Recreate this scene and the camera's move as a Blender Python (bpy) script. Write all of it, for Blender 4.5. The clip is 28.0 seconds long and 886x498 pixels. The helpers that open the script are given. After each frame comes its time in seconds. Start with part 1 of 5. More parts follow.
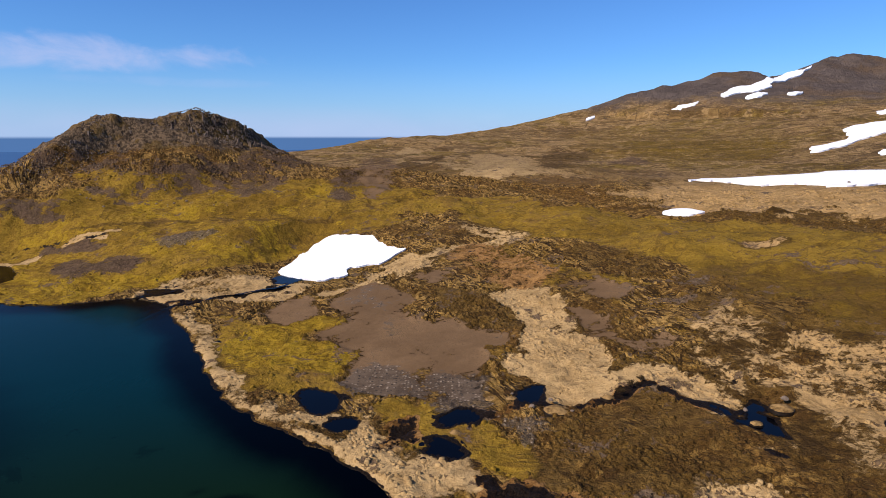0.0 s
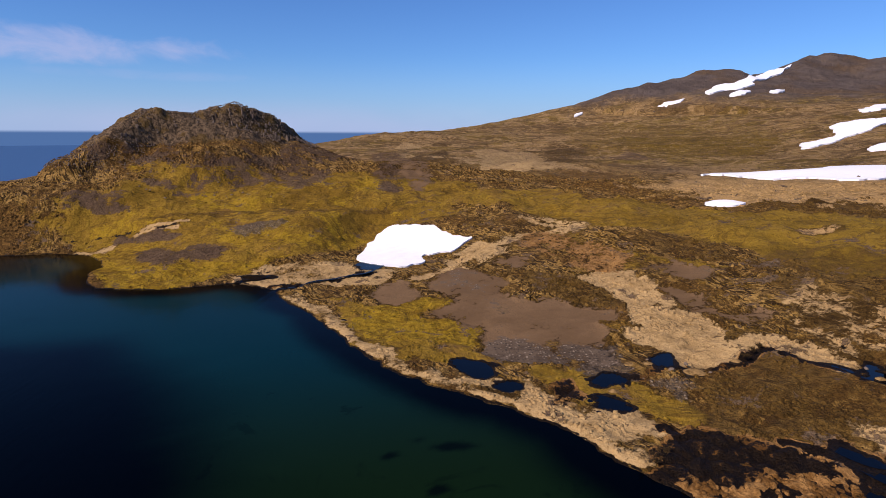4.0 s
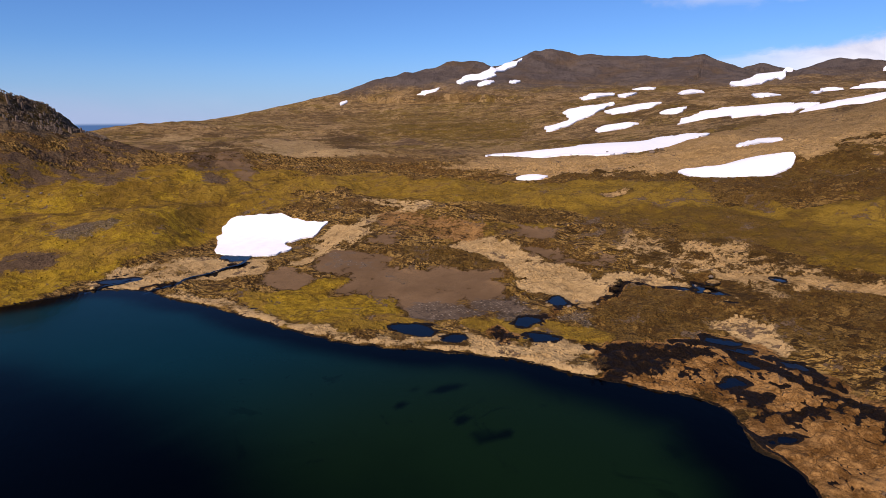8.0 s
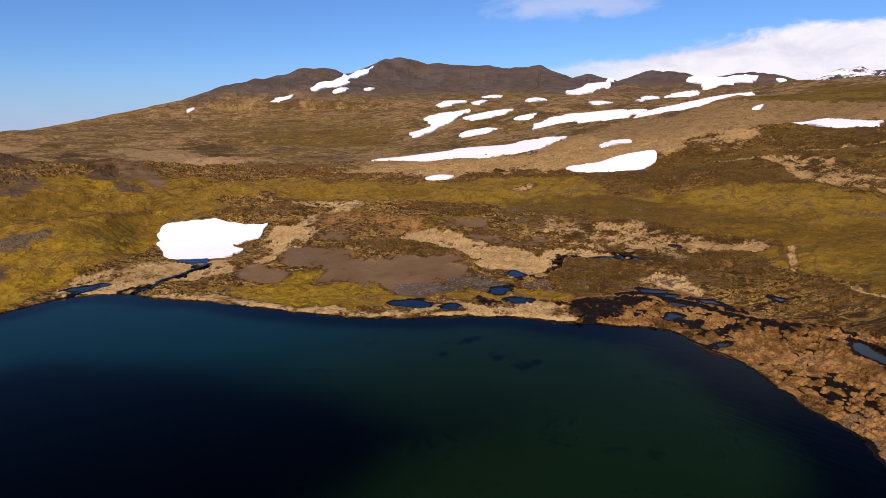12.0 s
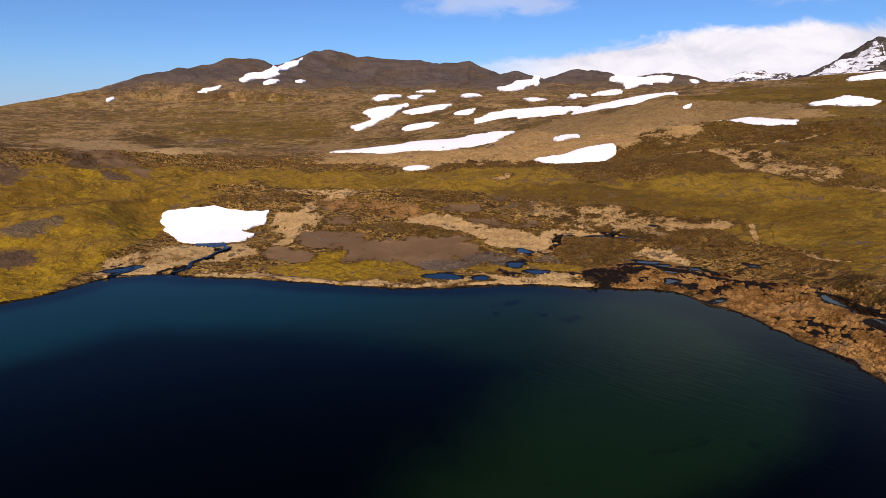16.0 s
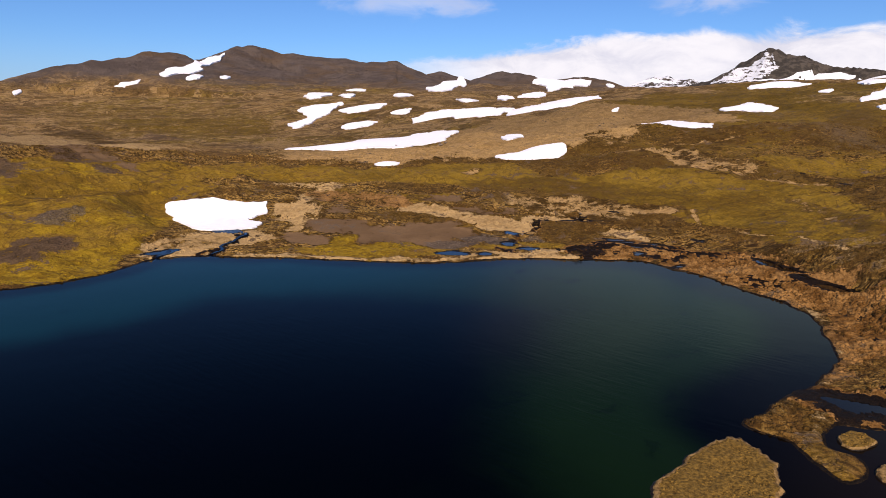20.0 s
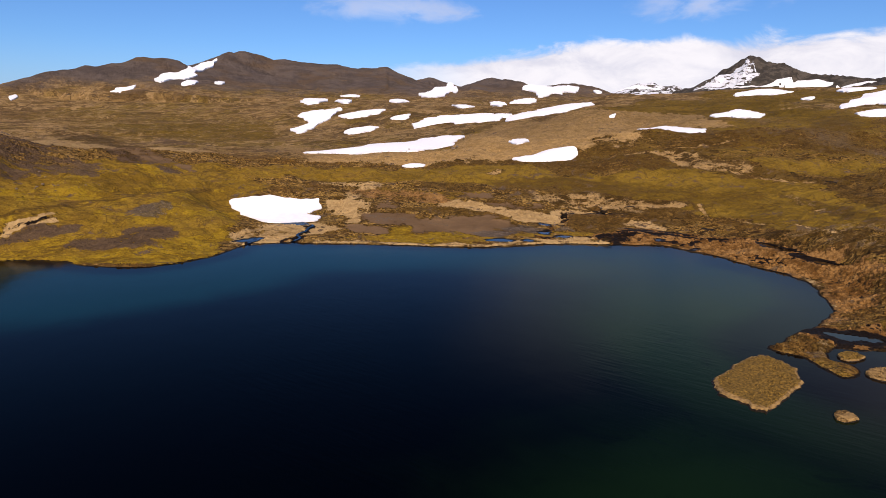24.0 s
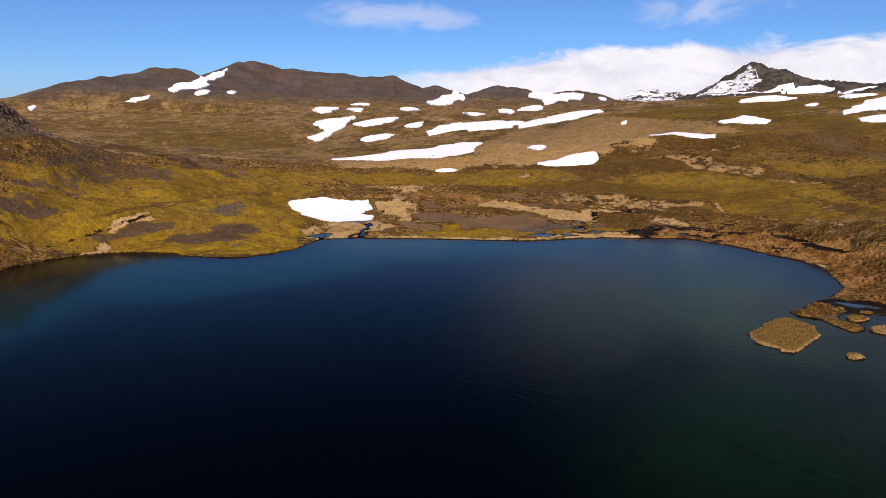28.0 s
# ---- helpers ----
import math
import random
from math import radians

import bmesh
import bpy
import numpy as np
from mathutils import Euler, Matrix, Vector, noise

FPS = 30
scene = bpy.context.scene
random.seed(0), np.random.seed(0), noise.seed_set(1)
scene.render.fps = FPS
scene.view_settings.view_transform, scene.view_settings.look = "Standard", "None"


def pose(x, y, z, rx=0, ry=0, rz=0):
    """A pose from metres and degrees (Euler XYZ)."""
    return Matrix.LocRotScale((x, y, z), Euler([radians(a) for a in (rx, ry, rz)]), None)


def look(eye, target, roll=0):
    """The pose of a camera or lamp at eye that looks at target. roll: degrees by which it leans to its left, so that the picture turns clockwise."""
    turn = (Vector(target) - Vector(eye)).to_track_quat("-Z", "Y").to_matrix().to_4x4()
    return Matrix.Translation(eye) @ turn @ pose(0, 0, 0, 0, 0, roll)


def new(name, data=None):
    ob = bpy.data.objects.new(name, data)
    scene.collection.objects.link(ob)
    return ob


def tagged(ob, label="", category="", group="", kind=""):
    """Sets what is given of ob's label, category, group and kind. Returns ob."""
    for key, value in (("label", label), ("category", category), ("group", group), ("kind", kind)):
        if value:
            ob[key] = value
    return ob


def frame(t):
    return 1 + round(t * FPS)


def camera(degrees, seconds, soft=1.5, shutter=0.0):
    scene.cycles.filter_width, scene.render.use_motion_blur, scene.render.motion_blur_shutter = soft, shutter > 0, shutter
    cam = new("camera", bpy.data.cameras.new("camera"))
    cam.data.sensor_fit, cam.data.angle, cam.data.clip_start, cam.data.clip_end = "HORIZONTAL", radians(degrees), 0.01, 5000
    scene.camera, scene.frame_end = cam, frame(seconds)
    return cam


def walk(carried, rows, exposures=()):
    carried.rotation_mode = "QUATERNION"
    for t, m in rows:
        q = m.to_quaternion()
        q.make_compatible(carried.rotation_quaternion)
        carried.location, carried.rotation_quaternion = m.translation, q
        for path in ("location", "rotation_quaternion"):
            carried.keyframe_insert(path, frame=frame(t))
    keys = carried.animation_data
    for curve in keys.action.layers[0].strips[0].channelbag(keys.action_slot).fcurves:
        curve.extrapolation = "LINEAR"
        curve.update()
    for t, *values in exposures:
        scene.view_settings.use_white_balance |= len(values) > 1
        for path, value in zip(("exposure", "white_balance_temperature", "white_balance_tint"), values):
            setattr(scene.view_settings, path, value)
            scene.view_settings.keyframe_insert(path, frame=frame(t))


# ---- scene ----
cam = camera(72.84, 28.0, 0.6)
# seconds, place in metres, turn in degrees
PATH = [
    (0.0, -1.50, -0.46, 53.10, 79.26, -0.03, -0.84),
    (0.5, -5.10, -1.75, 53.03, 79.10, 0.00, -0.87),
    (1.0, -9.67, -3.31, 52.92, 78.99, -0.08, -0.96),
    (1.5, -14.13, -4.62, 52.72, 78.95, -0.11, -0.91),
    (2.0, -18.80, -6.36, 52.59, 78.89, -0.17, -0.81),
    (2.5, -23.46, -8.20, 52.49, 78.88, -0.19, -0.70),
    (4.5, -43.33, -14.31, 52.49, 78.80, -0.29, -5.17),
    (5.0, -48.29, -15.14, 52.62, 78.40, -0.23, -8.54),
    (5.5, -52.98, -15.39, 52.42, 78.06, -0.11, -11.86),
    (6.0, -57.86, -15.95, 52.17, 77.73, 0.07, -14.86),
    (6.5, -62.82, -16.53, 52.09, 77.48, 0.34, -17.56),
    (7.0, -67.80, -16.67, 51.94, 77.35, 0.45, -19.99),
    (7.5, -73.12, -17.71, 51.77, 77.58, 0.53, -22.61),
    (8.0, -78.51, -18.36, 51.54, 77.78, 0.49, -25.29),
    (8.5, -84.47, -19.59, 51.48, 77.98, 0.54, -27.85),
    (9.0, -90.60, -21.22, 51.62, 78.21, 0.61, -30.14),
    (9.5, -96.58, -22.90, 51.71, 78.46, 0.76, -32.22),
    (10.0, -102.69, -24.20, 51.73, 78.64, 0.76, -34.15),
    (10.5, -108.72, -24.87, 51.73, 78.70, 0.77, -35.84),
    (11.0, -114.21, -24.99, 51.60, 78.67, 0.89, -37.24),
    (11.5, -119.36, -23.98, 51.58, 78.49, 0.88, -38.50),
    (12.0, -124.07, -22.76, 51.41, 78.24, 0.90, -39.52),
    (12.5, -128.48, -21.24, 51.24, 77.96, 0.87, -40.39),
    (14.5, -147.03, -19.54, 51.12, 77.47, 0.40, -43.77),
    (15.0, -152.11, -18.69, 51.03, 77.52, 0.28, -44.69),
    (15.5, -156.93, -17.62, 50.97, 77.58, 0.22, -45.63),
    (16.0, -162.67, -17.19, 50.98, 77.67, 0.11, -46.54),
    (16.5, -168.40, -16.79, 50.96, 77.73, 0.02, -47.54),
    (17.0, -174.32, -16.51, 51.14, 77.69, -0.06, -48.56),
    (17.5, -180.16, -16.25, 51.16, 77.64, -0.18, -49.58),
    (18.0, -185.57, -15.83, 51.24, 77.53, -0.28, -50.56),
    (18.5, -190.92, -15.52, 51.22, 77.45, -0.36, -51.52),
    (19.0, -196.21, -15.01, 51.19, 77.37, -0.49, -52.47),
    (19.5, -202.80, -15.44, 51.28, 77.48, -0.61, -53.37),
    (20.0, -209.45, -15.74, 51.33, 77.64, -0.67, -53.91),
    (20.5, -216.55, -16.22, 51.49, 77.79, -0.71, -54.25),
    (21.0, -223.58, -17.00, 51.69, 77.96, -0.71, -54.55),
    (21.5, -230.09, -17.50, 51.66, 78.11, -0.74, -54.77),
    (23.5, -251.36, -15.15, 51.27, 78.23, -0.75, -55.28),
    (24.0, -256.04, -14.64, 51.21, 78.14, -0.73, -55.34),
    (24.5, -260.24, -13.82, 51.13, 78.01, -0.71, -55.44),
    (25.0, -264.13, -12.76, 51.07, 77.86, -0.69, -55.60),
    (25.5, -269.03, -12.34, 51.12, 77.93, -0.68, -55.69),
    (26.0, -274.49, -12.38, 51.16, 78.11, -0.63, -55.61),
    (26.5, -280.08, -12.72, 51.26, 78.27, -0.59, -55.53),
    (27.0, -285.75, -13.00, 51.30, 78.45, -0.55, -55.47),
    (27.5, -291.12, -13.77, 51.40, 78.62, -0.47, -55.34),
    (28.0, -296.47, -14.68, 51.46, 78.79, -0.39, -55.18),
]
walk(cam, [(t, pose(*row)) for t, *row in PATH], [(0.0, 0.14, 6050, 14), (2.5, 0.05, 6150, 18), (5.0, -0.06, 6200, 22), (9.0, -0.03, 6350, 21), (15.0, 0.0, 6650, 19), (28.0, 0.0, 6620, 17)])

# ---- sky and sun ----
SUN_FROM = Vector((-0.66, -0.40, 0.62)).normalized()
sun = new("sun", bpy.data.lights.new("sun", "SUN"))
sun.data.energy, sun.data.angle, sun.data.color = 5.6, radians(0.6), (1.0, 0.865, 0.69)
sun.matrix_world = look(SUN_FROM * 100, (0, 0, 0))


import collections
from mathutils.geometry import delaunay_2d_cdt


class Graph:
    """Short names for shader nodes."""

    def __init__(self, tree):
        self.tree = tree
        tree.nodes.clear()

    def node(self, kind, **sockets):
        n = self.tree.nodes.new(kind)
        for key, value in sockets.items():
            self.put(n.inputs[key.replace("_", " ")], value)
        return n

    def put(self, socket, value):
        if isinstance(value, bpy.types.NodeSocket):
            self.tree.links.new(value, socket)
        elif isinstance(value, tuple) and len(value) == 3 and socket.type == "RGBA":
            socket.default_value = (*value, 1)
        else:
            socket.default_value = value

    def math(self, op, a, b=0.0, clamp=False):
        n = self.tree.nodes.new("ShaderNodeMath")
        n.operation, n.use_clamp = op, clamp
        self.put(n.inputs[0], a), self.put(n.inputs[1], b)
        return n.outputs[0]

    def step(self, v, a, b, lo=0.0, hi=1.0):
        n = self.tree.nodes.new("ShaderNodeMapRange")
        n.interpolation_type = "SMOOTHSTEP"
        for i, value in enumerate((v, a, b, lo, hi)):
            self.put(n.inputs[i], value)
        return n.outputs[0]

    def mix(self, f, a, b):
        n = self.tree.nodes.new("ShaderNodeMix")
        n.data_type = "RGBA"
        self.put(n.inputs[0], f), self.put(n.inputs[6], a), self.put(n.inputs[7], b)
        return n.outputs[2]

    def noise(self, where, scale, detail=4.0, rough=0.55, warp=0.0):
        n = self.tree.nodes.new("ShaderNodeTexNoise")
        self.put(n.inputs["Vector"], where)
        for key, value in (("Scale", scale), ("Detail", detail), ("Roughness", rough), ("Distortion", warp)):
            self.put(n.inputs[key], value)
        return n.outputs["Fac"]

    def grain(self, where, scale, detail=4.0, rough=0.55, warp=0.0):
        """Noise stretched to the full range."""
        n = self.math("SUBTRACT", self.noise(where, scale, detail, rough, warp), 0.5)
        return self.math("ADD", self.math("MULTIPLY", n, 2.0), 0.5)

    def scaled(self, where, by):
        n = self.tree.nodes.new("ShaderNodeVectorMath")
        n.operation = "MULTIPLY"
        self.put(n.inputs[0], where)
        n.inputs[1].default_value = by
        return n.outputs[0]


world = bpy.data.worlds.new("sky")
scene.world = world
world.use_nodes = True
g = Graph(world.node_tree)
ray = g.node("ShaderNodeTexCoord").outputs["Generated"]
parts = g.node("ShaderNodeSeparateXYZ", Vector=ray).outputs
sky = g.node("ShaderNodeTexSky")
sky.sky_type, sky.sun_disc = "NISHITA", False
sky.sun_elevation, sky.sun_rotation = math.asin(SUN_FROM.z), math.atan2(SUN_FROM.x, SUN_FROM.y)
sky.air_density, sky.dust_density, sky.ozone_density, sky.altitude = 1.0, 0.1, 1.6, 400
# the air over cold sea is clearer and bluer than the model's
tint = g.tree.nodes.new("ShaderNodeMix")
tint.data_type, tint.blend_type = "RGBA", "MULTIPLY"
tint.inputs[0].default_value, tint.inputs[7].default_value = 1.0, (0.53, 0.91, 1.41, 1)
g.tree.links.new(sky.outputs[0], tint.inputs[6])
# clouds: a bank low in the east, thin flakes above it, a veil in the west
turn = g.math("MULTIPLY", g.math("ARCTAN2", parts[0], parts[1]), 57.3)
lift = g.math("MULTIPLY", g.math("ARCSINE", parts[2]), 57.3)
flat = g.node("ShaderNodeCombineXYZ", X=turn, Y=g.math("MULTIPLY", lift, 2.2), Z=0.0).outputs[0]
puffs = g.noise(flat, 0.19, 8.0, 0.60, 0.4)
wide = g.noise(flat, 0.05, 3.0, 0.5)
top = g.math("ADD", g.math("MULTIPLY", g.math("MINIMUM", g.math("SUBTRACT", turn, 45.0), 23.0), 0.122), 4.5)
top = g.math("ADD", top, g.math("MULTIPLY", g.math("SUBTRACT", puffs, 0.5), 3.6))
bank = g.math("MULTIPLY", g.step(g.math("SUBTRACT", top, lift), -0.25, 0.9), g.step(turn, 44.0, 60.0))


def flake(at_turn, at_lift, long, high, soft=-0.5):
    u = g.math("DIVIDE", g.math("SUBTRACT", turn, at_turn), long)
    v = g.math("DIVIDE", g.math("SUBTRACT", lift, at_lift), high)
    r = g.math("ADD", g.math("MULTIPLY", u, u), g.math("MULTIPLY", v, v))
    r = g.math("ADD", r, g.math("MULTIPLY", g.math("SUBTRACT", puffs, 0.5), 3.4))
    return g.step(r, 1.0, soft, 0.0, 1.0)


clouds = bank
for one, strong in ((flake(50.5, 9.8, 9.0, 1.5), 0.5), (flake(78.0, 10.3, 7.5, 1.9), 0.5), (flake(-31, 6.4, 17, 1.5), 0.62), (flake(-22, 4.4, 12, 0.5), 0.15)):
    clouds = g.math("MAXIMUM", clouds, g.math("MULTIPLY", one, strong))
# unseen broken cloud, inferred higher up in the east, to brighten the lake's reflection
high = g.math("MULTIPLY", g.math("MULTIPLY", g.step(lift, 11.0, 14.0), g.step(lift, 27.0, 17.0)), g.math("MULTIPLY", g.step(turn, 52.0, 72.0), g.step(turn, 150.0, 120.0)))
clouds = g.math("MAXIMUM", clouds, g.math("MULTIPLY", high, g.step(wide, 0.36, 0.56, 0.35, 0.9)))
veil = g.math("MULTIPLY", g.step(lift, 3.2, 0.2), g.math("MULTIPLY", g.step(turn, 25.0, -5.0), g.step(wide, 0.3, 0.6, 0.1, 0.45)))
clouds = g.math("MAXIMUM", clouds, veil)
white = g.mix(g.step(puffs, 0.3, 0.65), (8.6, 9.0, 10.2), (11.4, 11.6, 12.0))
white = g.mix(g.step(turn, 20.0, -5.0, 0.0, 0.9), white, (5.6, 6.2, 8.8))
# the unseen cloud is tinted bluer to cool its reflection in the lake
white = g.mix(high, white, (6.4, 9.0, 9.8))
seen = g.mix(clouds, g.mix(g.step(lift, 7.0, -2.5, 0.0, 0.95), tint.outputs[2], (4.2, 6.0, 8.8)), white)
ocean = g.math("MULTIPLY", g.step(lift, -0.05, -0.35), g.step(turn, 30.0, 20.0))
seen = g.mix(ocean, seen, (1.0, 2.1, 4.3))
g.tree.links.new(g.node("ShaderNodeBackground", Color=seen, Strength=0.082).outputs[0], g.node("ShaderNodeOutputWorld").inputs[0])

# ---- materials ----


def material(name):
    m = bpy.data.materials.new(name)
    m.use_nodes = True
    return m, Graph(m.node_tree)


def finish(g, colour, rough=0.9, bump=None, deep=0.3, strong=0.6, gloss=0.25, metal=0.0, ior=1.45):
    b = g.node("ShaderNodeBsdfPrincipled", Base_Color=colour, Roughness=rough, Metallic=metal, IOR=ior)
    b.inputs["Specular IOR Level"].default_value = gloss
    if bump is not None:
        g.tree.links.new(g.node("ShaderNodeBump", Height=bump, Distance=deep, Strength=strong).outputs[0], b.inputs["Normal"])
    g.tree.links.new(b.outputs[0], g.node("ShaderNodeOutputMaterial").inputs[0])


def attribute(g, name):
    n = g.node("ShaderNodeAttribute")
    n.attribute_name = name
    return n.outputs["Fac"]


def ground_material():
    m, g = material("tundra")
    at = g.node("ShaderNodeNewGeometry").outputs["Position"]
    broad, patch, mid = g.grain(at, 0.016, 5.0, 0.6, 0.4), g.grain(at, 0.045, 5.0, 0.6, 0.6), g.grain(at, 0.14, 6.0, 0.64, 0.6)
    fine, grit = g.grain(at, 0.7, 6.0, 0.72, 0.3), g.grain(at, 3.6, 3.0, 0.7)
    far = attribute(g, "plain")

    def add(*pairs):
        total = 0.0
        for value, weight in pairs:
            total = g.math("ADD", total, g.math("MULTIPLY", g.math("SUBTRACT", value, 0.5), weight))
        return total

    ragged = add((patch, 0.75), (mid, 1.0), (fine, 0.7))
    ragged_far = add((g.grain(at, 0.006, 8.0, 0.65, 0.5), 2.2), (mid, 0.6))

    def mask(name, a=0.4, b=0.6, wild=1.0):
        return g.step(g.math("ADD", attribute(g, name), g.math("MULTIPLY", ragged, wild)), a, b)

    def tone(dark, light, by, a=0.36, b=0.64):
        return g.mix(g.step(by, a, b), dark, light)

    def vein(scale, warp, a, b):
        n = g.noise(at, scale, 5.0, 0.62, warp)
        return g.step(g.math("SUBTRACT", 1.0, g.math("ABSOLUTE", g.math("SUBTRACT", g.math("MULTIPLY", n, 2.0), 1.0))), a, b)

    mixed = g.math("ADD", 0.5, add((patch, 0.3), (mid, 0.55), (fine, 0.4), (grit, 0.2)))
    soft = g.math("ADD", 0.5, add((broad, 0.6), (patch, 0.5), (mid, 0.25), (fine, 0.2)))
    tufts = g.grain(at, 0.42, 4.0, 0.72, 0.4)
    tuft, wisp = g.step(g.math("ADD", tufts, add((mid, 0.7))), 0.64, 0.80), g.step(g.math("ADD", tufts, add((patch, 0.7))), 0.36, 0.18)
    # heath: brown dwarf scrub with dark tufts and olive cushions, pale dead grass in the runnels
    heath = tone((0.056, 0.030, 0.0080), (0.185, 0.103, 0.0300), mixed, 0.30, 0.68)
    heath = g.mix(g.math("MULTIPLY", g.step(g.math("ADD", patch, add((broad, 0.6), (fine, 0.35))), 0.42, 0.66), 0.62), heath, tone((0.093, 0.055, 0.0068), (0.222, 0.137, 0.0187), mixed, 0.30, 0.68))
    pale = tone((0.186, 0.113, 0.0340), (0.396, 0.253, 0.0884), mixed)
    heath = g.mix(g.math("MULTIPLY", vein(0.055, 1.6, 0.88, 0.96), g.step(g.math("ADD", broad, add((fine, 0.6))), 0.42, 0.60)), heath, pale)
    heath = g.mix(g.math("MULTIPLY", vein(0.11, 1.4, 0.92, 0.98), g.step(mid, 0.42, 0.60, 0.0, 0.8)), heath, (0.030, 0.017, 0.0051))
    heath = g.mix(g.math("MULTIPLY", tuft, 0.62), heath, (0.032, 0.018, 0.0051))
    heath = g.mix(g.math("MULTIPLY", wisp, 0.55), heath, (0.302, 0.186, 0.0561))
    # terrace lines along the slope, in colour only: dark lips beside dead grass
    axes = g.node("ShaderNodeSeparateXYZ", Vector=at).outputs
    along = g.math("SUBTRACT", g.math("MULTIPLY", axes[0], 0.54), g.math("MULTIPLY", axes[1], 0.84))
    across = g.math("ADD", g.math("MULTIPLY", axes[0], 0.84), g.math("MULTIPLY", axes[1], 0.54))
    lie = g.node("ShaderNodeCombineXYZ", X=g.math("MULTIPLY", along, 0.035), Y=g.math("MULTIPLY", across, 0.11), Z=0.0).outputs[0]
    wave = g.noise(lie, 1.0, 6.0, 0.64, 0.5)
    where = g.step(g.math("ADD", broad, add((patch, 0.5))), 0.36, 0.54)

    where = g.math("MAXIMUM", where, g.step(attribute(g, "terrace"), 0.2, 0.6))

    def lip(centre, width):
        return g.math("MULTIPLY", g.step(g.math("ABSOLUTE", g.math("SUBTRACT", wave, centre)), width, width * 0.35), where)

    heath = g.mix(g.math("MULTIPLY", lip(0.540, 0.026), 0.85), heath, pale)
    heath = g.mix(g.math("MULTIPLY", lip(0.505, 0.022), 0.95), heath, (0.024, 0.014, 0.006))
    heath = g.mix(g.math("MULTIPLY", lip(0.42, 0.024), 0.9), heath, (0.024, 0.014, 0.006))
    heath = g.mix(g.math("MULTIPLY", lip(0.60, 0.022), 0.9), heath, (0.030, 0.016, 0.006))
    heath = g.mix(g.math("MULTIPLY", lip(0.45, 0.018), 0.8), heath, pale)
    # far slopes: dry grass, olive moss, runnels and bare strips
    plain = tone((0.161, 0.101, 0.038), (0.305, 0.198, 0.087), g.grain(at, 0.010, 8.0, 0.62, 0.8), 0.34, 0.66)
    plain = g.mix(g.step(g.grain(at, 0.0045, 7.0, 0.62, 0.6), 0.44, 0.64, 0.0, 0.8), plain, tone((0.138, 0.091, 0.017), (0.236, 0.159, 0.034), g.grain(at, 0.02, 6.0, 0.66), 0.34, 0.66))
    plain = g.mix(g.step(g.grain(at, 0.007, 6.0, 0.60, 0.5), 0.58, 0.74, 0.0, 0.75), plain, (0.121, 0.076, 0.032))
    plain = g.mix(g.math("MULTIPLY", vein(0.008, 1.5, 0.91, 0.98), 0.7), plain, (0.414, 0.282, 0.149))
    plain = g.mix(g.math("MULTIPLY", vein(0.013, 1.2, 0.93, 0.985), 0.7), plain, (0.081, 0.048, 0.020))
    speck = g.grain(at, 0.075, 6.0, 0.75)
    plain = g.mix(g.math("MULTIPLY", g.step(speck, 0.64, 0.84), g.step(patch, 0.35, 0.65, 0.0, 0.7)), plain, (0.356, 0.236, 0.113))
    plain = g.mix(g.math("MULTIPLY", g.step(speck, 0.34, 0.18), 0.8), plain, (0.069, 0.041, 0.017))
    c = g.mix(far, heath, plain)
    moss = tone((0.146, 0.088, 0.010), (0.258, 0.165, 0.019), g.math("ADD", 0.5, add((broad, 0.5), (patch, 0.4), (mid, 0.3), (fine, 0.4), (grit, 0.2))), 0.30, 0.70)
    moss = g.mix(g.step(g.math("ADD", patch, add((broad, 0.8), (mid, 0.4))), 0.52, 0.86, 0.0, 0.75), moss, tone((0.073, 0.039, 0.012), (0.151, 0.084, 0.021), mixed))
    moss = g.mix(g.math("MULTIPLY", tuft, 0.3), moss, (0.060, 0.036, 0.008))
    # on the eastern fell the moss is darker and browner
    fell = tone((0.098, 0.060, 0.0075), (0.196, 0.127, 0.017), soft, 0.28, 0.72)
    fell = g.mix(g.math("MULTIPLY", tuft, 0.3), fell, (0.040, 0.023, 0.006))
    moss = g.mix(g.math("MULTIPLY", attribute(g, "east"), 0.8), moss, fell)
    mossy = mask("moss", 0.36, 0.66, 0.8)
    c = g.mix(g.math("MULTIPLY", mossy, 0.92), c, moss)
    bright = tone((0.161, 0.097, 0.007), (0.286, 0.189, 0.014), mixed)
    c = g.mix(g.math("MULTIPLY", mask("lush", 0.42, 0.6, 0.9), 0.92), c, bright)
    c = g.mix(g.math("MULTIPLY", vein(0.026, 1.8, 0.955, 0.99), 0.5), c, (0.057, 0.030, 0.010))
    scrub = tone((0.036, 0.020, 0.0050), (0.104, 0.061, 0.0160), mixed)
    c = g.mix(g.math("MULTIPLY", mask("dark", 0.36, 0.8), 0.8), c, scrub)
    straw = tone((0.255, 0.170, 0.082), (0.415, 0.290, 0.150), g.math("ADD", 0.5, add((patch, 0.4), (mid, 0.5), (fine, 0.35), (grit, 0.2))), 0.25, 0.66)
    straw = g.mix(g.math("MULTIPLY", tuft, 0.45), straw, (0.078, 0.041, 0.013))
    wheat = mask("straw", 0.42, 0.66, 1.0)
    straw = g.mix(g.math("MULTIPLY", attribute(g, "east"), 0.5), straw, tone((0.150, 0.086, 0.028), (0.300, 0.185, 0.075), mixed))
    c = g.mix(wheat, c, straw)
    rust = tone((0.098, 0.047, 0.013), (0.320, 0.180, 0.070), mixed, 0.32, 0.74)
    rusty = mask("rust")
    c = g.mix(rusty, c, rust)
    # weathered cinders on the hillside
    cinder = tone((0.046, 0.030, 0.023), (0.092, 0.061, 0.045), mixed, 0.30, 0.70)
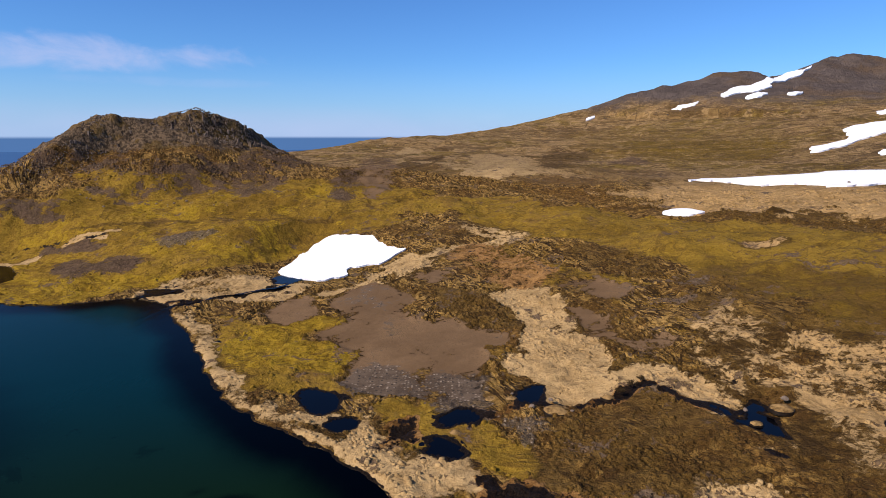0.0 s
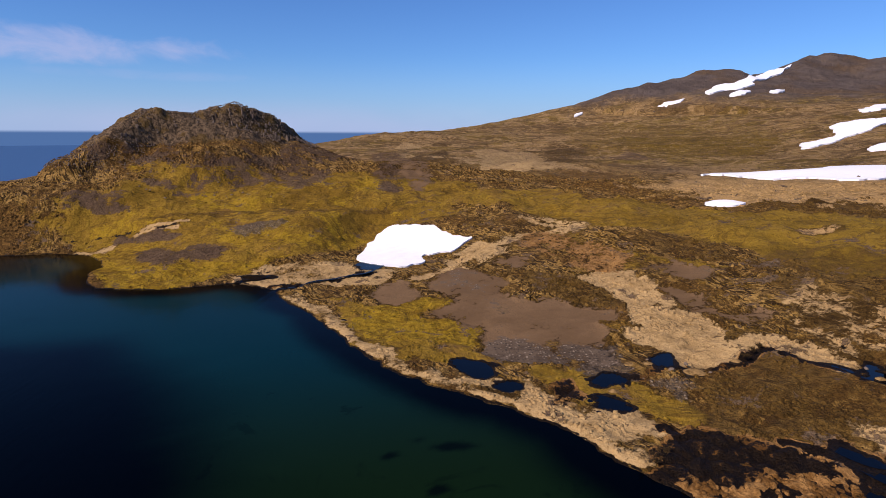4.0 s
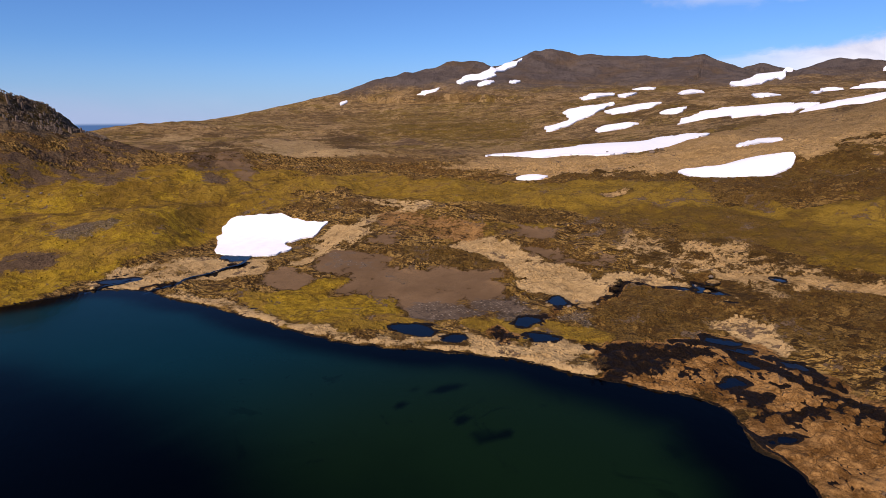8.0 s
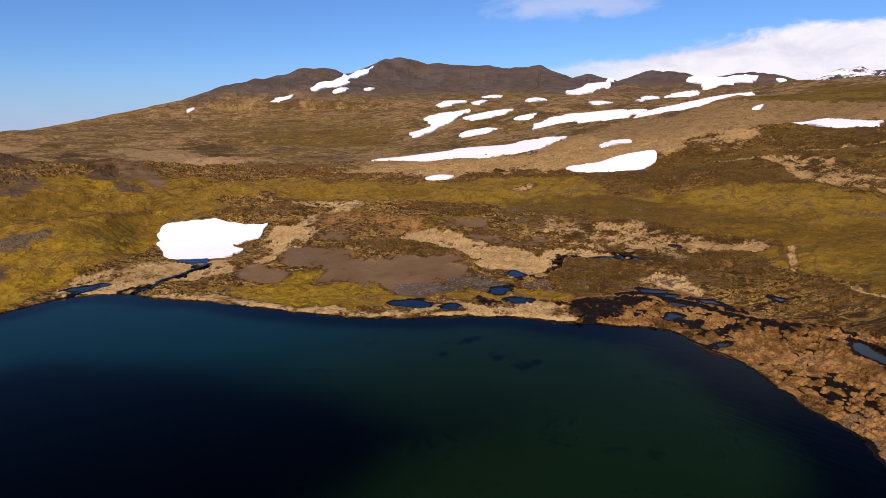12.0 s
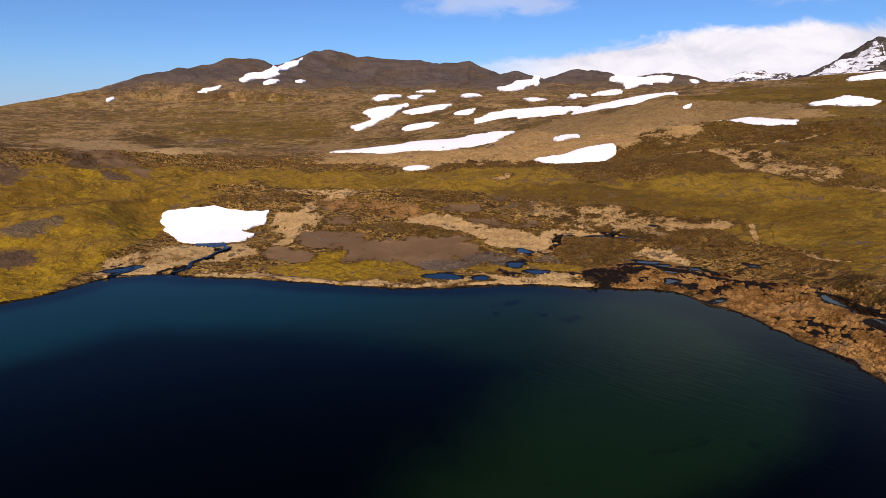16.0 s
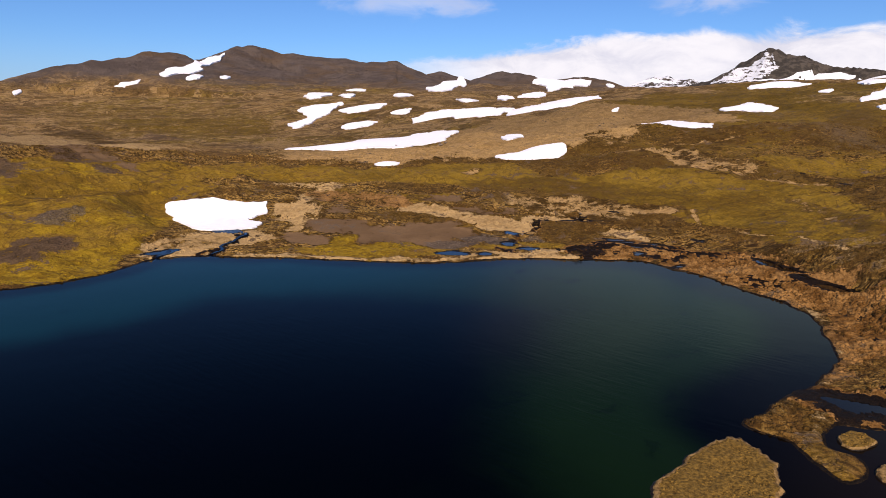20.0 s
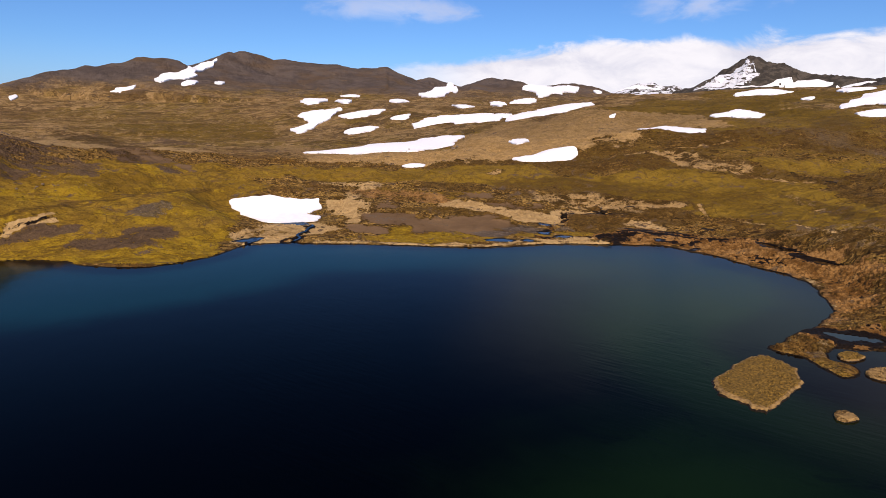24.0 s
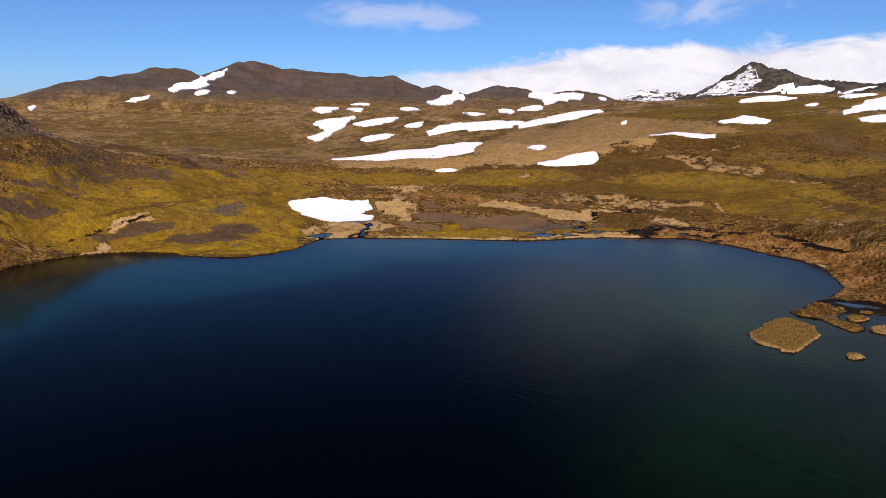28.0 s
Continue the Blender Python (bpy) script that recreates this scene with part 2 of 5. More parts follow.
    c = g.mix(g.math("MULTIPLY", mask("scree", 0.40, 0.62, 1.3), 0.92), c, cinder)
    # bare ground: fine brown gravel, mossy crumbs along its rim
    gravel = tone((0.112, 0.070, 0.040), (0.158, 0.101, 0.060), soft, 0.30, 0.70)
    gravel = g.mix(g.math("MULTIPLY", g.step(g.math("ADD", grit, add((patch, 0.7), (fine, 0.5))), 0.70, 0.84), 0.5), gravel, (0.047, 0.032, 0.016))
    bare = mask("gravel", 0.44, 0.60, 1.5)
    c = g.mix(bare, c, gravel)
    pebbles = g.node("ShaderNodeTexVoronoi", Vector=at, Scale=1.3)
    grey = mask("stony", 0.40, 0.70, 1.2)
    c = g.mix(g.math("MULTIPLY", grey, 0.75), c, tone((0.042, 0.034, 0.031), (0.096, 0.076, 0.066), mixed))
    pebble = tone((0.034, 0.028, 0.025), (0.235, 0.190, 0.165), g.math("ADD", g.node("ShaderNodeSeparateXYZ", Vector=pebbles.outputs["Color"]).outputs[0], add((grit, 0.5))), 0.3, 0.9)
    c = g.mix(g.math("MULTIPLY", mask("stony", 0.45, 0.65, 0.9), g.step(pebbles.outputs["Distance"], 0.42, 0.25)), c, pebble)
    scoria = tone((0.082, 0.066, 0.066), (0.118, 0.095, 0.092), g.grain(at, 0.012, 9.0, 0.66, 0.3), 0.3, 0.7)
    scoria = g.mix(g.step(g.grain(at, 0.004, 7.0, 0.62, 0.4), 0.50, 0.72, 0.0, 0.4), scoria, (0.133, 0.082, 0.039))
    c = g.mix(g.step(g.math("ADD", attribute(g, "scoria"), g.math("MULTIPLY", ragged_far, 0.45)), 0.1, 0.9), c, scoria)
    rock = tone((0.050, 0.036, 0.025), (0.160, 0.114, 0.078), g.grain(g.scaled(at, (1, 1, 0.3)), 0.55, 6.0, 0.72), 0.36, 0.66)
    rock = g.mix(g.step(g.grain(at, 0.06, 6.0, 0.66), 0.50, 0.66, 0.0, 0.6), rock, (0.125, 0.078, 0.020))
    rock = g.mix(far, rock, tone((0.050, 0.045, 0.044), (0.100, 0.088, 0.084), g.grain(at, 0.02, 6.0, 0.66), 0.36, 0.66))
    c = g.mix(mask("rock", 0.44, 0.58), c, rock)
    mud = tone((0.003, 0.002, 0.0015), (0.015, 0.0085, 0.0045), grit)
    wet = mask("mud", 0.5, 0.6, 0.8)
    c = g.mix(wet, c, mud)
    bed = g.mix(g.step(g.node("ShaderNodeSeparateXYZ", Vector=at).outputs[2], -1.2, 0.1), (0.004, 0.008, 0.004), (0.02, 0.013, 0.006))
    c = g.mix(attribute(g, "bed"), c, bed)
    # warm tint on every cover but snow, offsetting the blue sky light in colour
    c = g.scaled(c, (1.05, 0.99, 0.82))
    ice = g.step(g.math("ADD", attribute(g, "snow"), add((g.noise(g.scaled(at, (1, 1, 2)), 0.018, 7.0, 0.70), 2.3))), 0.47, 0.53)
    ice = g.math("MULTIPLY", ice, g.step(attribute(g, "snow"), 0.1, 0.2))
    c = g.mix(ice, c, (0.80, 0.82, 0.86))
    relief = g.math("ADD", g.math("ADD", g.math("MULTIPLY", fine, 0.6), g.math("MULTIPLY", grit, 0.2)), g.math("ADD", g.math("MULTIPLY", mid, 1.8), g.math("MULTIPLY", tufts, 1.4)))
    swell = g.math("MULTIPLY", g.grain(at, 0.025, 9.0, 0.72), g.math("MULTIPLY", far, 18.0))
    rough_ = g.step(wet, 0.0, 1.0, 0.92, 0.65)
    relief = g.math("MULTIPLY", relief, g.math("MULTIPLY", g.step(bare, 0.0, 1.0, 1.0, 0.12), g.math("MULTIPLY", g.step(wheat, 0.0, 1.0, 0.8, 0.4), g.math("MULTIPLY", g.step(rusty, 0.0, 1.0, 1.0, 0.55), g.step(mossy, 0.0, 1.0, 1.0, 0.6)))))
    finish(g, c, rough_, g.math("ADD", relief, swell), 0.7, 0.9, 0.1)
    return m


def water_material(name, deep, shallow, green, ior=1.10, rough=0.1):
    m, g = material(name)
    at = g.node("ShaderNodeNewGeometry").outputs["Position"]
    cloudy = g.math("SUBTRACT", g.noise(at, 0.022, 4.0, 0.6, 0.6), 0.5)
    near = g.step(g.math("ADD", attribute(g, "shallow"), g.math("MULTIPLY", cloudy, 0.7)), 0.1, 0.95)
    c = g.mix(near, deep, g.mix(attribute(g, "green"), shallow, green))
    weed = g.step(g.math("ADD", g.noise(at, 0.09, 5.0, 0.65, 0.8), g.math("MULTIPLY", attribute(g, "green"), 0.04)), 0.62, 0.70)
    c = g.mix(g.math("MULTIPLY", weed, 0.3), c, deep)
    c = g.mix(g.math("MULTIPLY", attribute(g, "peaty"), 0.9), c, (0.0075, 0.0050, 0.0036))
    c = g.mix(g.step(attribute(g, "weed"), 0.15, 0.7, 0.0, 0.85), c, (0.0004, 0.0012, 0.0010))
    slant = g.node("ShaderNodeMapping", Vector=at)
    slant.inputs["Rotation"].default_value, slant.inputs["Scale"].default_value = (0, 0, radians(-35)), (1.0, 0.16, 1.0)
    ripple = g.math("ADD", g.math("MULTIPLY", g.noise(slant.outputs[0], 0.9, 3.0, 0.5, 0.2), g.step(g.noise(at, 0.018, 3.0), 0.42, 0.62, 0.3, 1.6)), g.math("MULTIPLY", g.noise(at, 0.12, 2.0), 1.2))
    finish(g, c, rough, ripple, 0.07, 0.3, 0.5, 0.0, ior)
    return m


def snow_material():
    m, g = material("old_snow")
    at = g.node("ShaderNodeNewGeometry").outputs["Position"]
    c = g.mix(g.step(g.noise(at, 0.25, 6.0, 0.6), 0.3, 0.75), (0.86, 0.87, 0.89), (0.80, 0.80, 0.81))
    c = g.mix(g.math("MULTIPLY", g.step(g.noise(at, 0.9, 5.0, 0.7), 0.62, 0.74), 0.35), c, (0.45, 0.40, 0.36))
    finish(g, c, 0.75, g.noise(at, 0.6, 5.0, 0.6), 0.15, 0.4, 0.3)
    return m


def plain_material(name, dark, light, scale, rough=0.9, stretch=(1, 1, 1), deep=0.2):
    m, g = material(name)
    at = g.node("ShaderNodeNewGeometry").outputs["Position"]
    luck = g.node("ShaderNodeNewGeometry").outputs["Random Per Island"]
    n = g.noise(g.scaled(at, stretch), scale, 5.0, 0.65)
    c = g.mix(g.step(g.math("ADD", n, g.math("MULTIPLY", g.math("SUBTRACT", luck, 0.5), 0.35)), 0.3, 0.7), dark, light)
    finish(g, c, rough, n, deep, 0.7, 0.15)
    return m


GROUND = ground_material()
LAKE = water_material("lake_water", (0.00002, 0.00018, 0.0005), (0.0009, 0.0170, 0.0225), (0.0034, 0.0108, 0.0030), 1.09)
POND = water_material("bog_water", (0.001, 0.001, 0.002), (0.002, 0.0015, 0.001), (0.001, 0.001, 0.001), 1.17)
SEA = water_material("sea_water", (0.046, 0.108, 0.235), (0.046, 0.108, 0.235), (0.046, 0.108, 0.235), 1.05, 0.7)
SNOW = snow_material()

# ---- the lie of the land ----
# lake shore, metres, sunwise from the outflow
SHORE_NORTH = [(-84, -34), (-86, -26), (-90, -21), (-91, -17), (-95, -14.5), (-101, -14.5), (-102, -18.5), (-107, -20), (-112, -18), (-111, -15),
               (-106, -11.5), (-103, -8.5), (-101.5, -2.5), (-90, -5), (-75, -10), (-58, -13.5), (-42, -10), (-28, -6),
               (-18, 1), (-11, 11), (-3, 23), (3, 32), (4, 38), (8, 46), (9, 54), (4, 60), (1, 66), (-3, 71), (-8, 78), (-11, 85), (-20, 94),
               (-33, 104), (-45, 116), (-56, 133), (-64, 148), (-68, 157), (-77, 167), (-85, 182), (-93, 189), (-103, 192)]
SHORE_WEST = [(-117, 186), (-134, 185), (-148, 190), (-158, 208), (-159, 220), (-166, 231), (-178, 243), (-192, 246), (-214, 239), (-250, 222),
              (-320, 150), (-400, 60), (-430, -60), (-400, -200), (-280, -280), (-150, -230), (-80, -150), (-84, -80), (-80, -50)]
# levels above the lake every 80 m round it, and every 300 m farther out
NEAR = [[-22.2, -11.1, -1.2, 5.1, 8, 16.1, 31.3, 49.8, 69.1],
        [-17.6, -10.8, -4.8, -0.7, 3.6, 16.1, 32.7, 49.2, 65.3],
        [-12, -8.9, -5.9, -3.3, 3.3, 18.1, 33, 47.1, 60.6],
        [-3.4, -3.4, -2.2, 0.2, 10.3, 21.9, 31.1, 42.4, 54.5],
        [10.3, 7.9, 7.6, 8.8, 15.1, 20.7, 26.3, 35.5, 47.1],
        [28.8, 27.3, 25.6, 23.6, 18.9, 16.1, 19.2, 26.9, 37.3],
        [43.7, 38.1, 32.1, 26.9, 18.7, 12.7, 14.2, 18.7, 23.6],
        [55.4, 39.1, 26, 19.5, 15.4, 13.1, 13.7, 13, 10.4]]
FAR = [[8, 0, -1, 10, 37, 79, 110, 121, 127, 136, 148],
        [-3, -1, -1, 0, 27, 79, 108, 119, 119, 132, 150],
        [-20, -2, 8, 18, 43, 58, 80, 124, 120, 129, 150],
        [-48, -11, 19, 16, 16, 84, 86, 115, 117, 122, 140],
        [-78, -37, 10, 30, -3, 34, 78, 82, 102, 113, 125],
        [-94, -49, -2, 29, 9, 17, 103, 96, 115, 126, 126],
        [-102, -55, -14, 17, 25, 43, 110, 129, 148, 148, 140],
        [-112, -81, -50, -4, 35, 57, 98, 120, 149, 159, 163],
        [-125, -108, -76, -10, 50, 73, 103, 125, 145, 168, 195]]


def closed_curve(points, steps):
    """Points along a smooth closed curve through the corners given."""
    c = np.array(points, float)
    u = np.arange(steps)[None, :, None] / steps
    a, b, d, e = np.roll(c, 1, 0)[:, None], c[:, None], np.roll(c, -1, 0)[:, None], np.roll(c, -2, 0)[:, None]
    return (0.5 * (2 * b + (d - a) * u + (2 * a - 5 * b + 4 * d - e) * u ** 2 + (3 * b - a - 3 * d + e) * u ** 3)).reshape(-1, 2)


def ring_distance(x, y, ring):
    """Distance to a closed outline, positive outside it."""
    best, inside = np.full(x.shape, 1e12), np.zeros(x.shape, bool)
    for (ax, ay), (bx, by) in zip(ring, np.roll(ring, -1, 0)):
        dx, dy = bx - ax, by - ay
        u = np.clip(((x - ax) * dx + (y - ay) * dy) / (dx * dx + dy * dy + 1e-9), 0, 1)
        best = np.minimum(best, (x - ax - u * dx) ** 2 + (y - ay - u * dy) ** 2)
        inside ^= ((ay > y) != (by > y)) & (x < dx * (y - ay) / (dy if abs(dy) > 1e-9 else 1e-9) + ax)
    return np.sqrt(best) * np.where(inside, -1, 1)


def crest_distance(x, y, crest):
    """Distance to a crest line, and the crest's height where it is nearest."""
    best, high = np.full(x.shape, 1e12), np.zeros(x.shape)
    for (ax, ay, az), (bx, by, bz) in zip(crest, crest[1:]):
        dx, dy = bx - ax, by - ay
        u = np.clip(((x - ax) * dx + (y - ay) * dy) / (dx * dx + dy * dy), 0, 1)
        s = (x - ax - u * dx) ** 2 + (y - ay - u * dy) ** 2
        near = s < best
        best, high = np.where(near, s, best), np.where(near, az + u * (bz - az), high)
    return np.sqrt(best), high


def ease(v, a, b):
    u = np.clip((v - a) / (b - a), 0, 1)
    return u * u * (3 - 2 * u)


def table_height(x, y, table, x0, y0, step):
    """Smooth height from a coarse table of levels (rows run north)."""
    t = np.pad(np.array(table, float), 2, mode="edge")
    u, v = (x - x0) / step + 2, (y - y0) / step + 2
    u, v = np.clip(u, 1, t.shape[1] - 2.001), np.clip(v, 1, t.shape[0] - 2.001)
    i, j = np.floor(u).astype(int), np.floor(v).astype(int)
    fu, fv = u - i, v - j
    out = 0
    for n, wv in enumerate(((1 - fv) ** 3 / 6, (3 * fv ** 3 - 6 * fv ** 2 + 4) / 6, (-3 * fv ** 3 + 3 * fv ** 2 + 3 * fv + 1) / 6, fv ** 3 / 6)):
        for m, wu in enumerate(((1 - fu) ** 3 / 6, (3 * fu ** 3 - 6 * fu ** 2 + 4) / 6, (-3 * fu ** 3 + 3 * fu ** 2 + 3 * fu + 1) / 6, fu ** 3 / 6)):
            out = out + wu * wv * t[np.clip(j - 1 + n, 0, t.shape[0] - 1), np.clip(i - 1 + m, 0, t.shape[1] - 1)]
    return out


def lattice(x, y, seed):
    """Smooth random field from -1 to 1 on a unit lattice."""
    i, j = np.floor(x).astype(np.int64), np.floor(y).astype(np.int64)
    u, v = x - i, y - j
    u, v = u * u * (3 - 2 * u), v * v * (3 - 2 * v)

    def corner(a, b):
        n = (a * 374761393 + b * 668265263 + seed * 974634211) & 0xFFFFFFFF
        n = ((n ^ (n >> 13)) * 1274126177) & 0xFFFFFFFF
        return ((n ^ (n >> 16)) & 0xFFFF) / 32767.5 - 1

    return (corner(i, j) * (1 - u) + corner(i + 1, j) * u) * (1 - v) + (corner(i, j + 1) * (1 - u) + corner(i + 1, j + 1) * u) * v


def rough(x, y, size, octaves=4, seed=0):
    total, strong = 0, 1.0
    for k in range(octaves):
        total, strong, size = total + strong * lattice(x / size + 17.3 * k, y / size - 9.1 * k, seed + k), strong * 0.52, size * 0.47
    return total

# crest lines of the heights, metres
CRAG = [(-222, 322, 37), (-210, 345, 51.5), (-201, 371, 63.8), (-181, 392, 62), (-159, 408, 70), (-143, 421, 63), (-137, 449, 53), (-127, 492, 40)]
SPUR = [(-180, 388, 61), (-168, 374, 54), (-160, 356, 43)]
MAIN = [(-182, 932, 20), (-186, 1185, 27), (-111, 1345, 46), (-3, 1490, 55), (131, 1745, 58), (338, 2021, 89), (560, 2260, 140), (751, 2307, 205),
        (887, 2312, 234), (1057, 2291, 282), (1180, 2266, 279), (1224, 2262, 261), (1438, 2360, 312), (1594, 2494, 360), (1675, 2496, 376),
        (1736, 2449, 369), (1767, 2385, 345), (1879, 2233, 330), (1942, 2145, 318), (2010, 2060, 294), (2134, 1980, 319), (2195, 1841, 259), (2229, 1711, 205)]
BACK = [(2503, 2177, 249), (2592, 2145, 293), (2640, 2081, 307), (2696, 2002, 286), (2708, 1894, 253)]
HILL = [(1941, 1423, 208), (1980, 1364, 229), (1996, 1298, 240), (2007, 1219, 233), (2006, 1115, 195)]
RIDGE = [(2357, 1307, 221), (2372, 1160, 231), (2337, 987, 213), (2272, 875, 180)]
WHITE = [(3873, 1447, 269), (3929, 1280, 330), (3934, 1079, 301), (3967, 946, 271)]
DARK = [(3964, 961, 264), (3955, 758, 402), (3977, 629, 484), (3950, 457, 437), (3962, 337, 380), (3918, 246, 336), (3875, 86, 334), (3876, -12, 310), (3703, -62, 301)]
EAST = [(1144, 600, 98), (1189, 488, 121), (1176, 363, 119), (1141, 296, 120), (1110, 196, 124), (1073, 80, 122), (1026, -17, 120), (903, -60, 115)]
# knolls: x, y, height, half-length, half-width, turn in degrees
KNOLLS = [(232, 158, 7, 45, 26, -35), (-20, 395, 6, 60, 30, 10), (190, 300, 4, 60, 25, -20), (330, 330, 8, 40, 25, 0), (120, 560, 6, 90, 40, 10),
          (565, 300, 14, 70, 50, 20), (490, 205, -9, 60, 30, 30), (-38, 234, -7, 36, 24, 55),
          (205, 168, 3, 22, 14, -40), (262, 150, 5, 40, 16, -55), (330, 120, 5, 40, 20, -60), (300, 40, 6, 50, 25, -70), (180, 60, 3, 45, 18, -60),
          (60, 215, 2, 30, 12, -20), (-95, 262, 2.5, 30, 12, 10), (-60, 330, 3, 30, 16, 20), (-150, 285, 2, 24, 12, 30)]
SHORE = closed_curve(SHORE_NORTH + SHORE_WEST, 4)
# the hollow with the snow patch above the inlet: an even, dished slope
HOLLOW = closed_curve([(-60, 219), (-61, 254), (-54, 271), (-46, 276), (-32, 266), (-13, 242), (-23, 229), (-35, 216), (-41, 212)], 4)


def knoll(x, y, cx, cy, height, a, b, turn):
    c, s = math.cos(radians(turn)), math.sin(radians(turn))
    u, v = ((x - cx) * c + (y - cy) * s) / a, ((y - cy) * c - (x - cx) * s) / b
    return height * np.exp(-(u * u + v * v))


def ridge(h, x, y, crest, wide, power):
    """Raise the land to a crest that falls away over a width."""
    s, high = crest_distance(x, y, crest)
    return h + np.maximum(high - h, 0) * np.clip(1 - s / wide, 0, 1) ** power


def land(x, y):
    """The smooth lie of the land above the lake, without rocks, banks and hummocks."""
    edge = np.minimum.reduce([x + 240, 360 - x, y + 50, 490 - y])
    k = ease(edge, 0, 90)
    far = table_height(x, y, FAR, -900, -600, 300)
    h = k * table_height(x, y, NEAR, -260, -60, 80) + (1 - k) * far
    for one in KNOLLS:
        h = h + knoll(x, y, *one)
    out = np.hypot(x + 150, y + 60)
    h = h + (-140 - h) * ease(out, 3000, 4600) * (1 - ease(np.arctan2(x + 150, y + 60), 0.1, 0.5))
    for crest, wide, power in ((MAIN, 950, 1.9), (BACK, 700, 1.6), (HILL, 420, 1.3), (RIDGE, 500, 1.3), (WHITE, 900, 1.5), (DARK, 900, 1.7), (EAST, 500, 1.6)):
        h = ridge(h, x, y, crest, wide, power)
    s, high = crest_distance(x, y, CRAG)
    h = h + ease(out, 230, 620) * 2.4 * rough(x, y, 80, 4, 7) + ease(out, 900, 2000) * 6 * rough(x, y, 260, 5, 8) + ease(h, 105, 165) * ease(out, 1500, 2000) * 5 * rough(x, y, 120, 5, 51)
    rise = 0.46 * (1 - ease(s, 4, 22)) + 0.54 * (1 - ease(s, 5, 85))
    h = h + np.maximum(high - h, 0) * rise
    s, high = crest_distance(x, y, SPUR)
    h = h + np.maximum(high - h, 0) * (1 - ease(s, 2, 42))
    u, v = np.clip(x + 38, -45, 45), np.clip(y - 242, -50, 50)
    dish = 3.29 + 0.121 * u + 0.133 * v + 0.0020 * u * u + 0.0029 * u * v + 0.00185 * v * v
    return h + (dish - h) * (1 - ease(ring_distance(x, y, HOLLOW), 2, 22))


def level(x, y, d=None):
    """Height of the ground, with the shore's bank and the lake's bed."""
    x, y = np.asarray(x, float), np.asarray(y, float)
    d = ring_distance(x, y, SHORE) if d is None else d
    dry = 0.75 * ease(d, -0.3, 2.2) + land(x, y) * ease(d, 2, 40)
    return np.where(d > 0, dry, np.maximum(0.28 * d, -9))


def cushions(x, y, size, seed):
    """Distance to the nearest of scattered points, in cells: 0 on a hummock's top."""
    u, v = x / size, y / size
    i, j = np.floor(u), np.floor(v)
    best, second = np.full(x.shape, 9.0), np.full(x.shape, 9.0)
    for a in (-1, 0, 1):
        for b in (-1, 0, 1):
            px, py = i + a + 0.5 + 0.42 * lattice(i + a, j + b, seed), j + b + 0.5 + 0.42 * lattice(i + a, j + b, seed + 1)
            d = np.hypot(px - u, py - v)
            second = np.minimum(second, np.maximum(d, best))
            best = np.minimum(best, d)
    return best, second - best


COVERS = ("terrace", "scree", "east", "moss", "lush", "straw", "gravel", "rust", "mud", "rock", "scoria", "plain", "bed", "snow", "dark", "stony")
ZONES, POOLS, STREAMS = [], [], []


def zone(cover, outline, strong=1.0):
    """Ground of one cover inside an outline; a weak zone is patchy."""
    ZONES.append((cover, closed_curve(outline, 3), 0.0, strong))


def streak(cover, line, half=1.6, strong=0.85):
    """Ground of one cover along a line."""
    ZONES.append((cover, np.array(line, float), -half, strong))


def pool(outline):
    """A small bog pool; the ground is dug out for it."""
    ring = closed_curve(outline, 4)
    POOLS.append((ring, float(np.min(level(ring[:, 0], ring[:, 1]))) - 0.12))


def stream(line, half):
    """A small stream; the ground is cut for its bed."""
    STREAMS.append((np.array(line, float), half))


stream([(-53, 203), (-57, 199), (-61, 197), (-66, 193.5), (-70, 193), (-74, 190), (-77, 185), (-82, 183), (-87, 180)], 0.42)
stream([(-90, 199), (-94, 195), (-98, 194), (-103, 189)], 0.5)


zone("moss", [(140, 84), (137, 58), (126, 15), (88, -14), (59, -24), (17, -24), (32, -4), (56, 21), (70, 42), (98, 68)], 1.4)
zone("straw", [(354, 395), (476, 423), (553, 371), (536, 284), (586, 236), (488, 127), (444, 113), (423, 166), (244, 139), (243, 165), (205, 167), (190, 186), (170, 212), (168, 251)], 1.5)
zone("dark", [(246, 115), (389, 130), (405, 100), (264, 62), (233, 70), (218, 98)], 1.2)
zone("dark", [(272, 39), (456, 29), (444, -13), (248, -16), (236, 12)], 1.2)
zone("dark", [(229, 168), (252, 151), (268, 113), (239, 112), (204, 140), (194, 157)], 1.2)
zone("dark", [(417, 397), (498, 428), (459, 378), (322, 304), (289, 302)], 1.2)
zone("dark", [(103, 838), (226, 1060), (232, 960)], 1.2)
zone("moss", [(557, 293), (832, 270), (721, 128), (574, 24), (524, -10), (475, -12), (514, 68), (552, 159)], 0.9)
zone("straw", [(61, 937), (138, 849), (87, 533), (67, 505), (5, 397), (41, 673)], 1.1)
zone("straw", [(-58, 1206), (-16, 1095), (-75, 960)], 0.9)
zone("dark", [(-34, 739), (13, 936), (-3, 610), (-47, 373), (-64, 377)])
zone("straw", [(225, 564), (391, 741), (253, 484), (95, 283)], 0.8)
zone("moss", [(404, 1774), (577, 1613), (708, 1273), (533, 862), (243, 776), (250, 1097)], 0.45)
zone("dark", [(251, 126), (282, 104), (258, 65), (220, 63), (208, 93)], 0.8)
zone("dark", [(253, 39), (286, 17), (324, -22), (220, -23), (206, 10)], 0.8)
zone("moss", [(191, 52), (205, 13), (220, -23), (175, -23), (168, 20)], 0.8)
zone("dark", [(164, 12), (140, -8), (105, -24), (68, -24), (109, -7)], 0.9)
